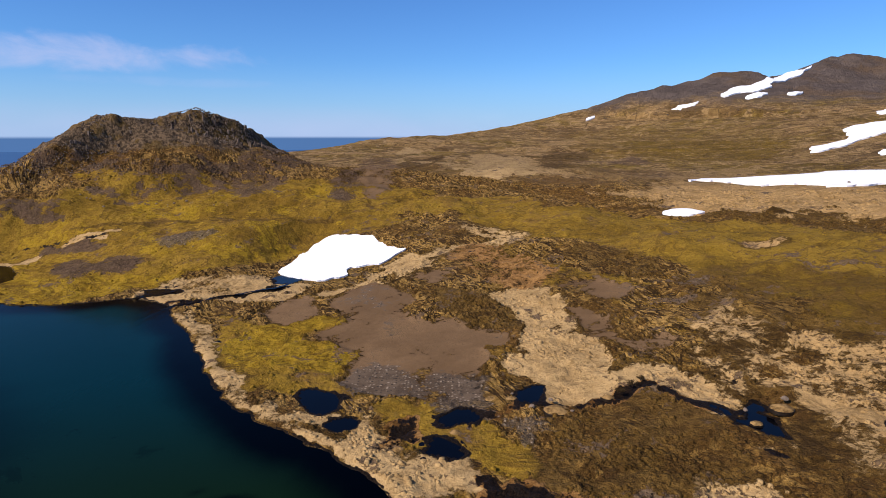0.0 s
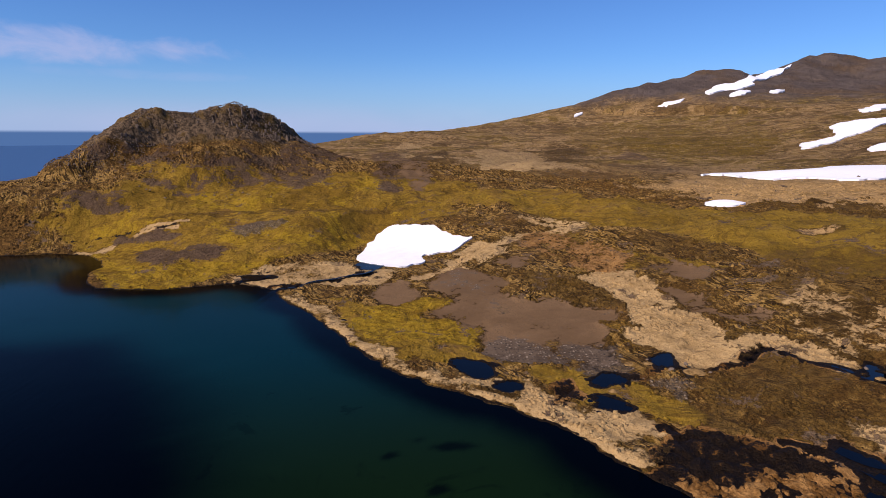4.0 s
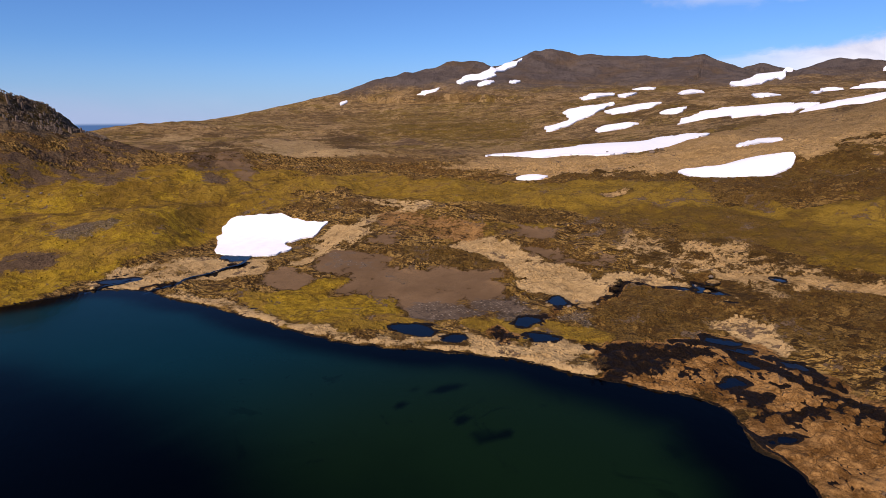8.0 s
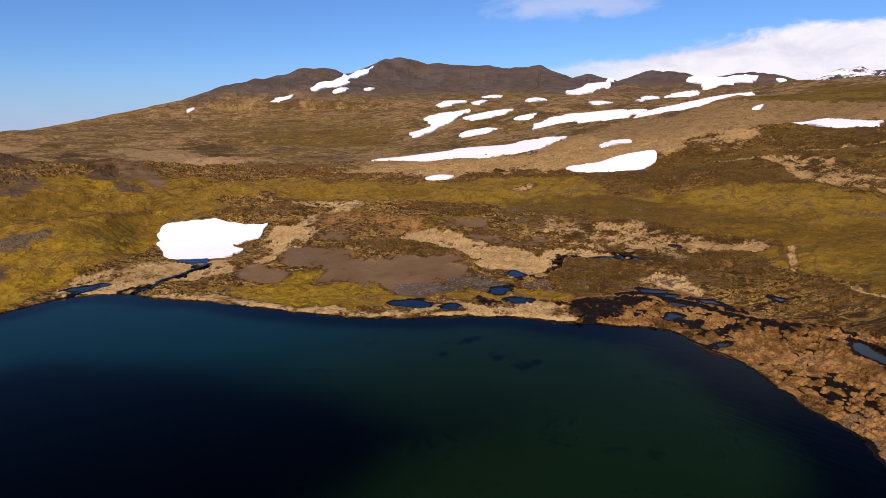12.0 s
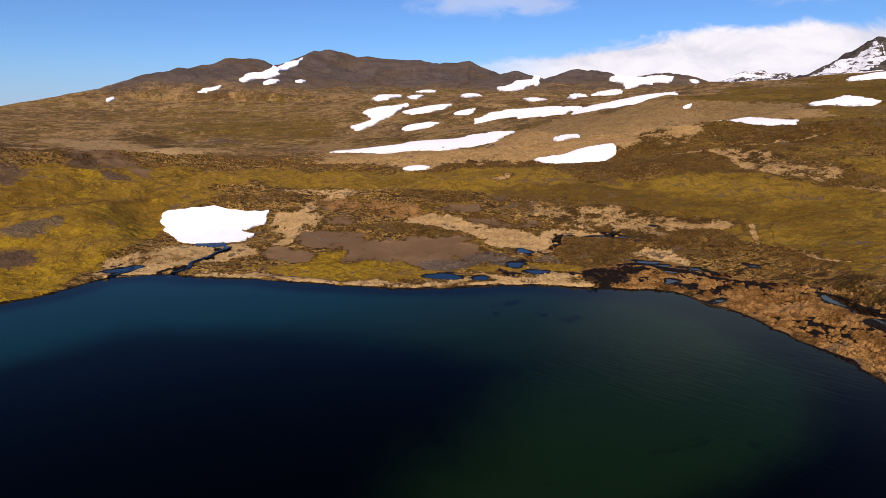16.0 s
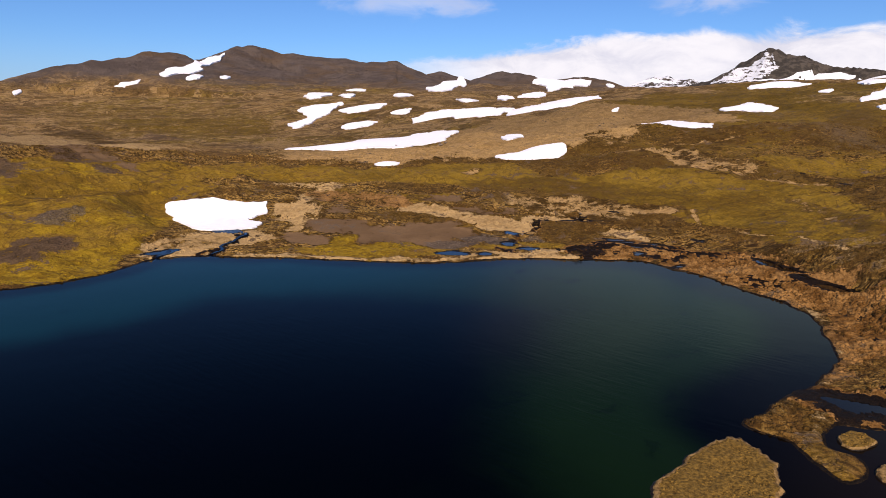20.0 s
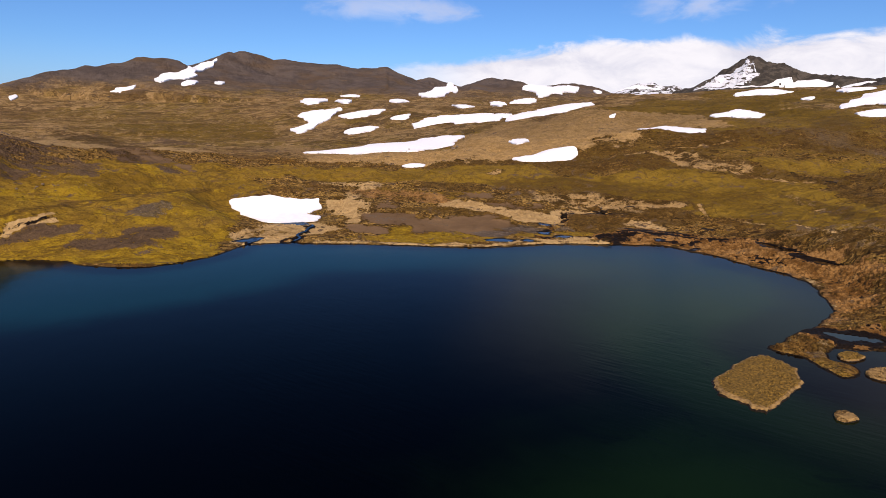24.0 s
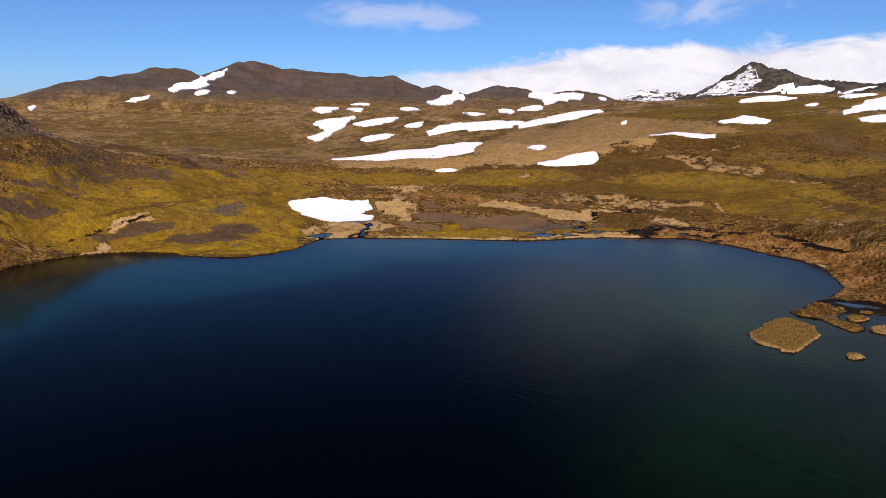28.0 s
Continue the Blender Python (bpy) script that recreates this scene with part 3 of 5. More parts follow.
zone("straw", [(212, 108), (206, 77), (174, 41), (161, 45), (163, 74)], 0.55)
zone("straw", [(119, 15), (81, -4), (79, 1), (105, 12)], 0.6)
zone("moss", [(951, 342), (654, 175), (581, 159), (569, 261)], 0.7)
zone("moss", [(1015, 258), (994, 109), (775, -29), (667, 76), (640, 142)], 0.7)
zone("moss", [(472, 134), (487, 56), (485, -21), (420, -22), (280, 34)], 0.7)
zone("moss", [(22, 249), (37, 201), (60, 170), (34, 175), (16, 216)], 0.65)
zone("moss", [(430, 1306), (615, 1078), (497, 877), (322, 912)], 0.6)
zone("rust", [(17, 242), (40, 189), (23, 175), (6, 214)], 0.6)
zone("dark", [(192, 169), (220, 159), (261, 107), (250, 69), (205, 81), (173, 119), (173, 155)], 0.75)
zone("dark", [(266, 56), (428, -29), (245, -27), (202, 11), (221, 42)], 0.75)
zone("dark", [(120, 858), (260, 1041), (206, 828), (85, 510)], 0.75)
zone("dark", [(308, 330), (452, 390), (330, 309), (212, 260), (275, 308)], 0.75)
zone("dark", [(88, 189), (121, 136), (115, 82), (97, 92), (74, 149)], 0.75)
zone("dark", [(130, 292), (173, 290), (186, 245), (150, 196), (127, 212), (115, 242)], 0.75)
zone("dark", [(-5, 188), (14, 175), (23, 154), (16, 146), (-1, 165)], 0.75)
zone("dark", [(38, 122), (43, 124), (44, 118), (38, 116)], 0.75)
zone("dark", [(34, 107), (45, 107), (49, 92), (41, 77), (29, 76), (20, 90), (24, 100)], 0.75)
zone("dark", [(47, 217), (69, 202), (69, 177), (59, 176), (47, 199)], 0.75)
zone("dark", [(62, 158), (78, 157), (71, 146), (61, 146)], 0.75)
zone("dark", [(58, 87), (79, 70), (63, 45), (47, 48), (43, 61)], 0.75)
zone("dark", [(123, 26), (94, -4), (37, -25), (15, -25), (75, 2)], 0.75)
zone("lush", [(-164, 221), (-127, 212), (-100, 218), (-84, 222), (-103, 203), (-122, 186), (-140, 186)])
zone("snow", [(3560, 850), (3760, 760), (3900, 660), (3957, 625), (3860, 600), (3758, 541), (3652, 552), (3553, 620)], 0.66)
zone("straw", [(98, 197), (107, 197), (113, 190), (104, 187)], 0.6)
zone("straw", [(7, 280), (24, 265), (36, 245), (36, 229), (24, 234), (11, 258)], 0.6)
zone("gravel", [(-93, 786), (-50, 749), (-25, 368), (-49, 366)], 0.7)
zone("gravel", [(196, 821), (308, 939), (283, 797)], 0.7)
zone("straw", [(-26, 198), (-16, 217), (-3, 229), (6, 237), (30, 247), (36, 229), (10, 227), (-7, 204), (-18, 194)], 0.6)
zone("straw", [(-57, 208), (-46, 203), (-50, 185), (-78, 189), (-84, 181), (-100, 193), (-97, 211), (-68, 215)])
zone("straw", [(95, 376), (227, 481), (283, 375), (186, 245), (147, 306), (115, 371)])
zone("straw", [(409, 411), (577, 433), (513, 314), (561, 258), (567, 168), (471, 145), (250, 143), (419, 271), (242, 212), (217, 230), (300, 303)], 1.5)
zone("straw", [(179, 449), (235, 366), (264, 319), (144, 241), (112, 291)], 1.3)
zone("straw", [(35, 30), (30, -25), (-11, -25), (9, -8)], 0.3)
zone("straw", [(-91, 818), (123, 549), (99, 506), (41, 557), (-46, 705)], 0.8)
zone("rust", [(24, 54), (31, 23), (-15, -24), (-74, -13), (-53, -13), (-25, -6), (-8, 11), (4, 37)])
zone("moss", [(-198, 271), (-135, 273), (-74, 286), (-48, 277), (-64, 244), (-84, 222), (-103, 203), (-122, 186), (-140, 186)])
zone("moss", [(-196, 329), (-160, 330), (-108, 337), (-59, 366), (-27, 307), (-73, 281), (-149, 276), (-185, 275), (-171, 308)])
zone("moss", [(69, 299), (115, 216), (117, 173), (150, 83), (142, 44), (97, -10), (42, -24), (66, 39), (90, 60), (91, 122), (76, 181), (42, 250)], 1.4)
zone("moss", [(-35, 296), (41, 339), (56, 260), (67, 217), (39, 233), (7, 285)])
zone("moss", [(83, 266), (115, 228), (141, 184), (108, 139), (99, 163), (86, 188), (77, 213)], 1.4)
zone("moss", [(-166, 323), (-72, 361), (-2, 345), (-17, 281), (-57, 268), (-121, 210), (-151, 233), (-167, 250), (-195, 258), (-204, 264), (-188, 305)])
zone("moss", [(-9, 110), (-1, 107), (7, 102), (18, 90), (13, 82), (4, 92), (-6, 96)])
zone("mud", [(-81, -5), (-74, -25), (-88, -25), (-91, -16)])
streak("dark", [(-166, 270), (-135, 275), (-110, 282), (-87, 282), (-50, 287)], 1.0)
streak("mud", [(-101, 200), (-93, 205), (-82, 207)], 1.3)
streak("mud", [(-86, 186), (-77, 187), (-72, 193), (-58, 200), (-52, 207)], 1.3)
streak("straw", [(225, 113), (226, 90), (246, 71), (260, 67)], 1.0)
streak("dark", [(-35, 275), (-19, 272), (-4, 260), (13, 248)], 1.0)
streak("dark", [(14, 267), (26, 254), (36, 243)], 1.0)
streak("dark", [(19, 101), (25, 84), (32, 62), (29, 45)], 1.0)
# dark line on the moss mound's lower edge, its shading put into ground colour
streak("dark", [(92, 61), (71, 47), (65, 41), (57, 28)], 1.0)
streak("dark", [(8, 279), (18, 258), (29, 230)], 1.0)
streak("mud", [(-52, 215), (-58, 202), (-66, 195), (-73, 191), (-77, 185), (-84, 181)], 1.4, 1.0)
streak("straw", [(59, 28), (46, 6), (19, -10)], 0.8, 0.7)
streak("mud", [(170, 20), (157, 5), (131, -13), (105, -24)], 1.3)
pool([(-60, 211), (-58, 218), (-51, 214), (-55, 205)])
pool([(-99, 201), (-89, 202), (-87, 198), (-96, 195)])
pool([(73, 89), (75, 86), (71, 85)])
pool([(-83, -11), (-81, -18), (-78, -25), (-83, -25), (-86, -17)])
zone("gravel", [(-32, 173), (-29, 190), (-22, 197), (-14, 190), (-8, 176), (-9, 164), (-5, 157), (3, 158), (10, 150), (16, 141), (14, 138), (10, 140), (9, 129), (7, 123), (10, 117), (9, 112), (2, 112), (-7, 115), (-14, 117), (-17, 121), (-20, 128), (-19, 134), (-20, 141), (-26, 149), (-34, 150), (-35, 155), (-30, 159), (-27, 165)], 1.2)
zone("stony", [(-20, 128), (-13, 133), (-3, 128), (6, 124), (11, 121), (12, 114), (8, 108), (15, 101), (17, 92), (15, 93), (11, 99), (7, 103), (1, 105), (-1, 112), (-10, 115), (-17, 118)])
zone("stony", [(-31, 173), (-22, 196), (-9, 178), (-9, 162), (-20, 156)], 0.36)
zone("gravel", [(-52, 177), (-50, 186), (-43, 186), (-38, 182), (-39, 170), (-43, 163), (-46, 164)], 1.2)
zone("gravel", [(-8, 201), (1, 201), (4, 194), (-3, 191)])
zone("gravel", [(35, 157), (40, 155), (42, 146), (43, 136), (53, 131), (44, 131), (35, 136), (33, 143)], 1.2)
zone("gravel", [(38, 177), (46, 179), (53, 169), (52, 162), (42, 165)], 1.1)
zone("lush", [(-55, 157), (-49, 162), (-39, 168), (-29, 169), (-27, 164), (-29, 159), (-34, 156), (-34, 150), (-26, 149), (-21, 143), (-19, 134), (-20, 128), (-27, 130), (-39, 130), (-46, 131), (-54, 142), (-56, 150)])
zone("moss", [(-59, 137), (-62, 155), (-58, 170), (-23, 128), (-14, 118), (-21, 116), (-31, 118), (-40, 115), (-45, 119), (-54, 129)], 0.9)
zone("moss", [(-14, 108), (-9, 114), (-2, 111), (-1, 102), (-2, 98), (-10, 101)])
zone("moss", [(0, 97), (7, 101), (12, 97), (16, 86), (15, 82), (8, 84), (3, 92)])
zone("straw", [(22, 180), (29, 181), (34, 168), (34, 159), (31, 144), (35, 136), (35, 129), (36, 120), (37, 114), (42, 117), (47, 118), (52, 111), (54, 105), (54, 101), (51, 99), (48, 106), (43, 110), (36, 108), (29, 106), (22, 106), (19, 113), (18, 121), (14, 126), (16, 130), (20, 131), (20, 141), (22, 150), (19, 161), (16, 174)], 1.35)
zone("straw", [(80, 159), (74, 145), (74, 137), (78, 127), (86, 120), (92, 116), (82, 102), (74, 105), (65, 104), (60, 109), (62, 118), (61, 128), (57, 129), (60, 138), (65, 140)], 0.52)
zone("straw", [(54, 127), (60, 128), (61, 122), (60, 113), (60, 103), (55, 105), (53, 115)], 0.52)
zone("straw", [(62, 96), (74, 93), (61, 75), (51, 80), (44, 82), (53, 85)], 0.40)
zone("straw", [(-41, 194), (-27, 205), (-14, 236), (-7, 227), (-2, 210), (-15, 206), (-26, 196), (-34, 187)], 1.1)
zone("straw", [(-27, 110), (-20, 106), (-15, 106), (-12, 98), (-8, 94), (4, 92), (6, 85), (8, 79), (-10, 81), (-16, 91), (-25, 100), (-31, 104)])
zone("dark", [(19, 98), (27, 100), (32, 95), (38, 90), (45, 85), (42, 74), (9, 79), (16, 86)], 0.8)
pool([(-29.7, 116.2), (-28.3, 119.2), (-24, 118.6), (-20.5, 115.1), (-20, 111.6), (-21.6, 108.2), (-24.7, 107.1), (-27.4, 109.6)])
pool([(-22, 102.4), (-20.5, 104.7), (-16.3, 104.8), (-16.1, 101.8), (-18.1, 99.3), (-20.6, 100)])
zone("mud", [(-10.4, 99.6), (-9.9, 104), (-6.8, 105.5), (-4.1, 103.8), (-3, 99.4), (-4.4, 97.4), (-6.9, 97.5), (-9.3, 95.5)])
pool([(-3.9, 94.4), (-1.9, 98.4), (0.6, 98.2), (3, 95.1), (3.1, 91.4), (0.9, 90.3), (-2.8, 90.7)])
pool([(-0.9, 105.8), (1.9, 107.8), (5.7, 108), (6, 103.9), (3.2, 101.1), (-0.4, 101.4)])
pool([(15.6, 113.6), (17.8, 115.7), (20.5, 115.7), (20, 111.5), (17.7, 107.9), (15.2, 109.4)])
pool([(47.9, 100.8), (51.1, 98.9), (51.5, 95.7), (55.2, 101.1), (57.5, 101.6), (58.1, 98.9), (55.9, 96.7), (57, 93.4), (55.9, 88.1), (53.1, 89.7), (49.3, 93.3), (49.7, 96.2)])
pool([(50.2, 84.3), (53.1, 83.3), (52.1, 82.3)])
streak("mud", [(19.3, 107.6), (23.2, 105.4), (28.7, 106.1), (33.1, 106.4), (36.2, 109.2), (41.2, 111)], 1.3, 1.0)
streak("mud", [(43.3, 107.6), (47.9, 100.8), (50.9, 98.6)], 1.0, 1.0)
streak("mud", [(54.5, 112.1), (57.1, 109.3)], 1.0, 0.9)
streak("mud", [(6, 84.6), (7.7, 80.1), (11.2, 80.6)], 1.2, 0.95)
streak("mud", [(6.2, 107.2), (10.3, 104.3), (15, 107.8)], 1.2, 0.8)
zone("mud", [(-2.3, 71.6), (2.9, 75.4), (9.9, 79.2), (15.3, 73.7), (19.8, 70.8), (24.5, 69), (22.6, 67.8), (12.9, 68.5), (8.5, 67.3), (6.1, 70.8), (0.6, 70.4)])
pool([(31, 75.6), (33.3, 71.1), (34.3, 67.9), (31.8, 68.4), (29.8, 72.2)])
pool([(30.3, 68.3), (34.5, 64.1), (34.4, 61.5), (31.1, 63.7)])
pool([(27.3, 63.4), (30.3, 60.4), (30.5, 56.4), (26.9, 57.5), (25.7, 60.6)])
pool([(33.4, 60.1), (35.8, 54.5), (34.4, 51.8), (32.4, 55.2)])
pool([(14.7, 56.6), (19.3, 57.9), (21.1, 55.9), (18.3, 53.9), (14.4, 54.5)])
pool([(5.8, 39.3), (9.6, 38.8), (10.1, 37.4), (5.9, 37.6)])
zone("mud", [(-3, 72), (6, 79), (14, 82), (23, 74), (27, 68), (21, 67), (11, 66), (8, 66), (0, 69)])
streak("mud", [(14.4, 54.5), (17.6, 50.5), (11.6, 45.8), (14.7, 41.9), (22, 40.2)], 1.6, 1.0)
streak("mud", [(24, 76.9), (28.4, 72.2), (32, 68.5)], 1.0, 1.0)
streak("mud", [(33.7, 51.8), (33.3, 47.4), (32.8, 44.4)], 1.6, 1.0)
streak("mud", [(19.7, 49.1), (15, 47.2), (10, 43.9)], 1.2, 1.0)
zone("rust", [(-1, 70), (14, 73), (26, 75), (34, 75), (36, 66), (35, 53), (35, 46), (12, 30), (3, 35), (6, 42), (9, 54), (4, 60)])
zone("straw", [(40, 79), (46, 78), (43, 66), (39, 58), (36, 57), (36, 66), (37, 74)], 0.9)
zone("straw", [(80, 99), (90, 85), (73, 73), (70, 82), (65, 90), (52, 82), (48, 85), (61, 94)], 0.48)
pool([(23, 16.7), (22.9, 12.1), (13.1, 2), (9.7, 0.7), (11.5, 6.8), (18, 14.9)])
pool([(4.9, 2.2), (3.7, -5.5), (-2.6, -14.2), (-6, -13.8), (-3.6, -6.3), (0.4, 0.3)])
pool([(6.7, 1.9), (7.2, -1.4), (3.2, -2), (3.9, 0.2)])
pool([(44.9, 42.9), (45.1, 38.3), (41.9, 39)])
streak("mud", [(30, 68.4), (29, 58.2), (29, 47.4), (28.2, 37.1), (25.6, 31.7)], 1.2, 1.0)
streak("mud", [(28.4, 40.5), (30.4, 25.6), (26.7, 17.7)], 0.9, 0.9)
# lower edge of the moss mound again, shaded by a dark streak of colour
streak("dark", [(68.4, 46.3), (60.8, 33.4), (56.8, 24.4), (45.1, 14.7)], 1.2, 1.0)
streak("straw", [(87.9, 54.3), (68.8, 45.5), (62.8, 33.9), (58.9, 24.8)], 1.0, 0.7)
streak("straw", [(65.5, 97.5), (79.7, 79.9), (83.7, 63.4)], 3, 1.0)
zone("straw", [(70, 128), (85, 122), (87, 109), (89, 70), (84, 62), (71, 76), (64, 97), (60, 113)], 0.55)
zone("moss", [(148, 81), (140, 20), (42, 5), (60, 25), (76, 47), (95, 57), (111, 80), (127, 100)], 1.3)
zone("dark", [(228, 119), (265, 88), (251, 69), (237, 80), (212, 103)])
zone("dark", [(194, 166), (241, 131), (212, 103), (196, 114), (173, 158)], 0.8)
zone("dark", [(427, 408), (474, 416), (354, 318), (282, 282), (295, 306)])
zone("scree", [(-206, 284), (-194, 291), (-180, 289), (-170, 278), (-178, 276), (-190, 274), (-199, 274)], 0.75)
zone("scree", [(-151, 314), (-151, 325), (-143, 331), (-135, 339), (-130, 335), (-117, 336), (-126, 325), (-139, 320), (-148, 320)], 0.75)
zone("scree", [(-159, 313), (-159, 326), (-154, 324), (-154, 312)], 0.7)
zone("scree", [(-182, 312), (-172, 317), (-161, 306), (-159, 295), (-172, 305)], 0.6)
zone("scree", [(-175, 258), (-166, 261), (-150, 258), (-143, 252), (-144, 248), (-152, 247), (-163, 251)])
zone("scree", [(-155, 233), (-146, 237), (-126, 226), (-126, 214), (-133, 212), (-143, 217)])
zone("stony", [(-117, 243), (-110, 254), (-99, 259), (-92, 258), (-94, 251), (-104, 245), (-111, 240)])
zone("scree", [(-128, 340), (-115, 362), (-92, 363), (-86, 335), (-96, 318), (-112, 320)], 0.55)
zone("scree", [(-65, 380), (-47, 379), (-42, 338), (-51, 315), (-57, 330)], 0.6)
streak("mud", [(-189.9, 258), (-176.4, 259.8), (-164.9, 261.7), (-155.4, 262.7), (-147, 261.1)], 1.3, 1.0)
streak("dark", [(-158.6, 268.8), (-132.8, 273.4), (-97.5, 275.3), (-58.3, 287.8), (-42.1, 288.9)], 1.0, 0.9)
streak("straw", [(-163.8, 259.7), (-154.5, 261.1), (-145, 258.2)], 1.2, 0.9)
streak("straw", [(-162.4, 259.3), (-159.7, 263.5), (-150, 263.9), (-142.7, 265.6)], 1.6, 1.0)
zone("straw", [(-176, 242), (-169, 254), (-168, 250), (-174, 239)])
zone("scree", [(-160, 258), (-151, 258), (-142, 251), (-142, 245), (-152, 247), (-159, 252)])
zone("scree", [(-129, 232), (-118, 232), (-113, 219), (-124, 214), (-132, 224)])
zone("straw", [(-200, 245), (-188, 246), (-176, 242), (-176, 237), (-190, 241), (-202, 239)], 0.9)
streak("mud", [(-172.6, 261.9), (-163.7, 256.8), (-156.7, 247.4)], 1.0, 0.8)
streak("dark", [(-133.1, 280.5), (-109.9, 274.8)], 1.0, 0.9)
zone("moss", [(140, 119), (157, 79), (152, 46), (152, 18), (113, -5), (48, -23), (18, -23), (32, -4), (61, 22), (68, 47), (94, 64), (95, 101)], 1.45)
zone("dark", [(238, 117), (264, 108), (265, 72), (231, 67), (186, 87), (209, 108)], 1.4)
zone("straw", [(121, 18), (102, 5), (79, 1), (93, 11)], 0.5)
streak("dark", [(167, 23), (155, 5), (124, -11), (71, -23)], 4.0, 1.3)
streak("straw", [(194, 140), (208, 112), (174, 77), (170, 50)], 2.5, 0.7)
streak("straw", [(157, 38), (151, 7)], 1.5, 0.6)
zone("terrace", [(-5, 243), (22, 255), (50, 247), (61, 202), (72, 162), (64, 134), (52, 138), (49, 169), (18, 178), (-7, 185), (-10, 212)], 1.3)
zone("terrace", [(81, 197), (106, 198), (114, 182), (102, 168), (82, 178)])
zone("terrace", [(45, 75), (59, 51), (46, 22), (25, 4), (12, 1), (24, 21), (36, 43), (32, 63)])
SNOW_BEDS = [
    [(917, 182), (997, 142), (928, 92), (907, 137)],
    [(861, 28), (839, -17), (809, 13)],
    [(3857, 1422), (3790, 1234), (3841, 1053)],
    [(-60, 221), (-61, 228), (-59.5, 238), (-59.5, 249), (-57, 254), (-55.5, 262), (-53, 266), (-50, 272), (-45, 272), (-31.5, 264.5), (-26, 257), (-22.5, 249), (-17.5, 243), (-13, 240), (-17, 236.5), (-20, 231), (-23, 228), (-29.5, 227), (-34.5, 226.5), (-34, 220.5), (-34.5, 216), (-38.5, 214.5), (-41, 211.5), (-47.5, 213), (-53, 215.5)],
    [(230, 503), (332, 550), (370, 530), (393, 507), (419, 497), (441, 482), (450, 458), (393, 405), (354, 382), (311, 370), (282, 375), (256, 380), (259, 406), (241, 425), (245, 471)],
    [(102, 269), (111, 274), (118, 262), (110, 255), (103, 260)],
    [(162, 209), (179, 202), (198, 195), (200, 186), (195, 170), (184, 165), (172, 166), (162, 180), (155, 196)],
    [(322, 298), (354, 307), (358, 296), (283, 259), (264, 256), (284, 276)],
    [(683, 703), (734, 722), (757, 696), (781, 669), (792, 621), (758, 563), (746, 523), (665, 506), (655, 529), (682, 619), (664, 659), (645, 669)],
    [(713, 521), (770, 508), (895, 519), (973, 514), (908, 430), (804, 410), (743, 428), (673, 450), (623, 457)],
    [(592, 947), (659, 972), (690, 1010), (715, 1066), (785, 1083), (836, 1052), (750, 981), (648, 927), (557, 878)],
    [(738, 954), (803, 970), (832, 908), (791, 882), (731, 889), (722, 914)],
    [(594, 796), (634, 790), (647, 762), (593, 745), (565, 753)],
    [(1057, 1422), (1134, 1440), (1140, 1391), (922, 1213), (916, 1255)],
    [(1135, 1352), (1106, 1266), (928, 1099), (919, 1130)],
    [(738, 804), (770, 797), (778, 786), (739, 765), (726, 783)],
    [(1112, 1119), (1138, 1089), (1101, 1039), (984, 992)],
    [(475, 208), (481, 186), (441, 147), (430, 125), (410, 118), (376, 119), (384, 137), (390, 151), (430, 174), (448, 192)],
    [(561, 147), (587, 134), (610, 120), (568, 89), (531, 89), (537, 119), (537, 137)],
    [(628, 14), (657, 5), (767, -15), (764, -43), (635, -47), (636, -8), (568, 8)],
    [(533, -5), (557, -19), (565, -40), (519, -40), (512, -12)],
    [(710, 64), (732, 50), (699, 50)],
    [(958, 2058), (1008, 2080), (1091, 2103), (1190, 2190), (1281, 2273), (1483, 2428), (1363, 2281), (1278, 2224), (1146, 2097), (1120, 2040), (1063, 1993), (999, 1999), (932, 1977)],
    [(975, 1919), (1060, 1958), (1007, 1894), (965, 1895)],
    [(1111, 1924), (1193, 1984), (1116, 1893), (1091, 1889)],
    [(778, 2008), (824, 2007), (873, 2016), (829, 1975), (798, 1977)],
    [(525, 2100), (561, 2144), (542, 2087), (505, 2033)],
    [(1555, 1349), (1742, 1423), (2625, 1953), (2685, 1947), (1769, 1321), (1708, 1318), (1410, 1134), (1348, 1156)],
    [(1976, 1124), (2321, 1137), (2234, 1020), (1897, 921), (1843, 951), (1756, 953), (1859, 1028)],
    [(1408, 892), (1592, 954), (1690, 952), (1650, 915), (1496, 863), (1439, 872)],
    [(992, 823), (944, 728), (870, 716)],
    [(1344, 924), (1380, 887), (930, 654)],
    [(2245, 950), (2268, 922), (2186, 902)],
    [(1272, 1466), (1340, 1440), (1271, 1400)],
    [(511, 258), (539, 260), (516, 253)],
    [(3556, 635), (3582, 495), (3760, 385), (3841, 258), (3728, 167), (3700, 301), (3600, 420)],
    [(3640, 150), (3740, 60), (3720, -20), (3600, -20)],
]


def line_distance(x, y, line):
    return crest_distance(x, y, [(a, b, 0) for a, b in line])[0]


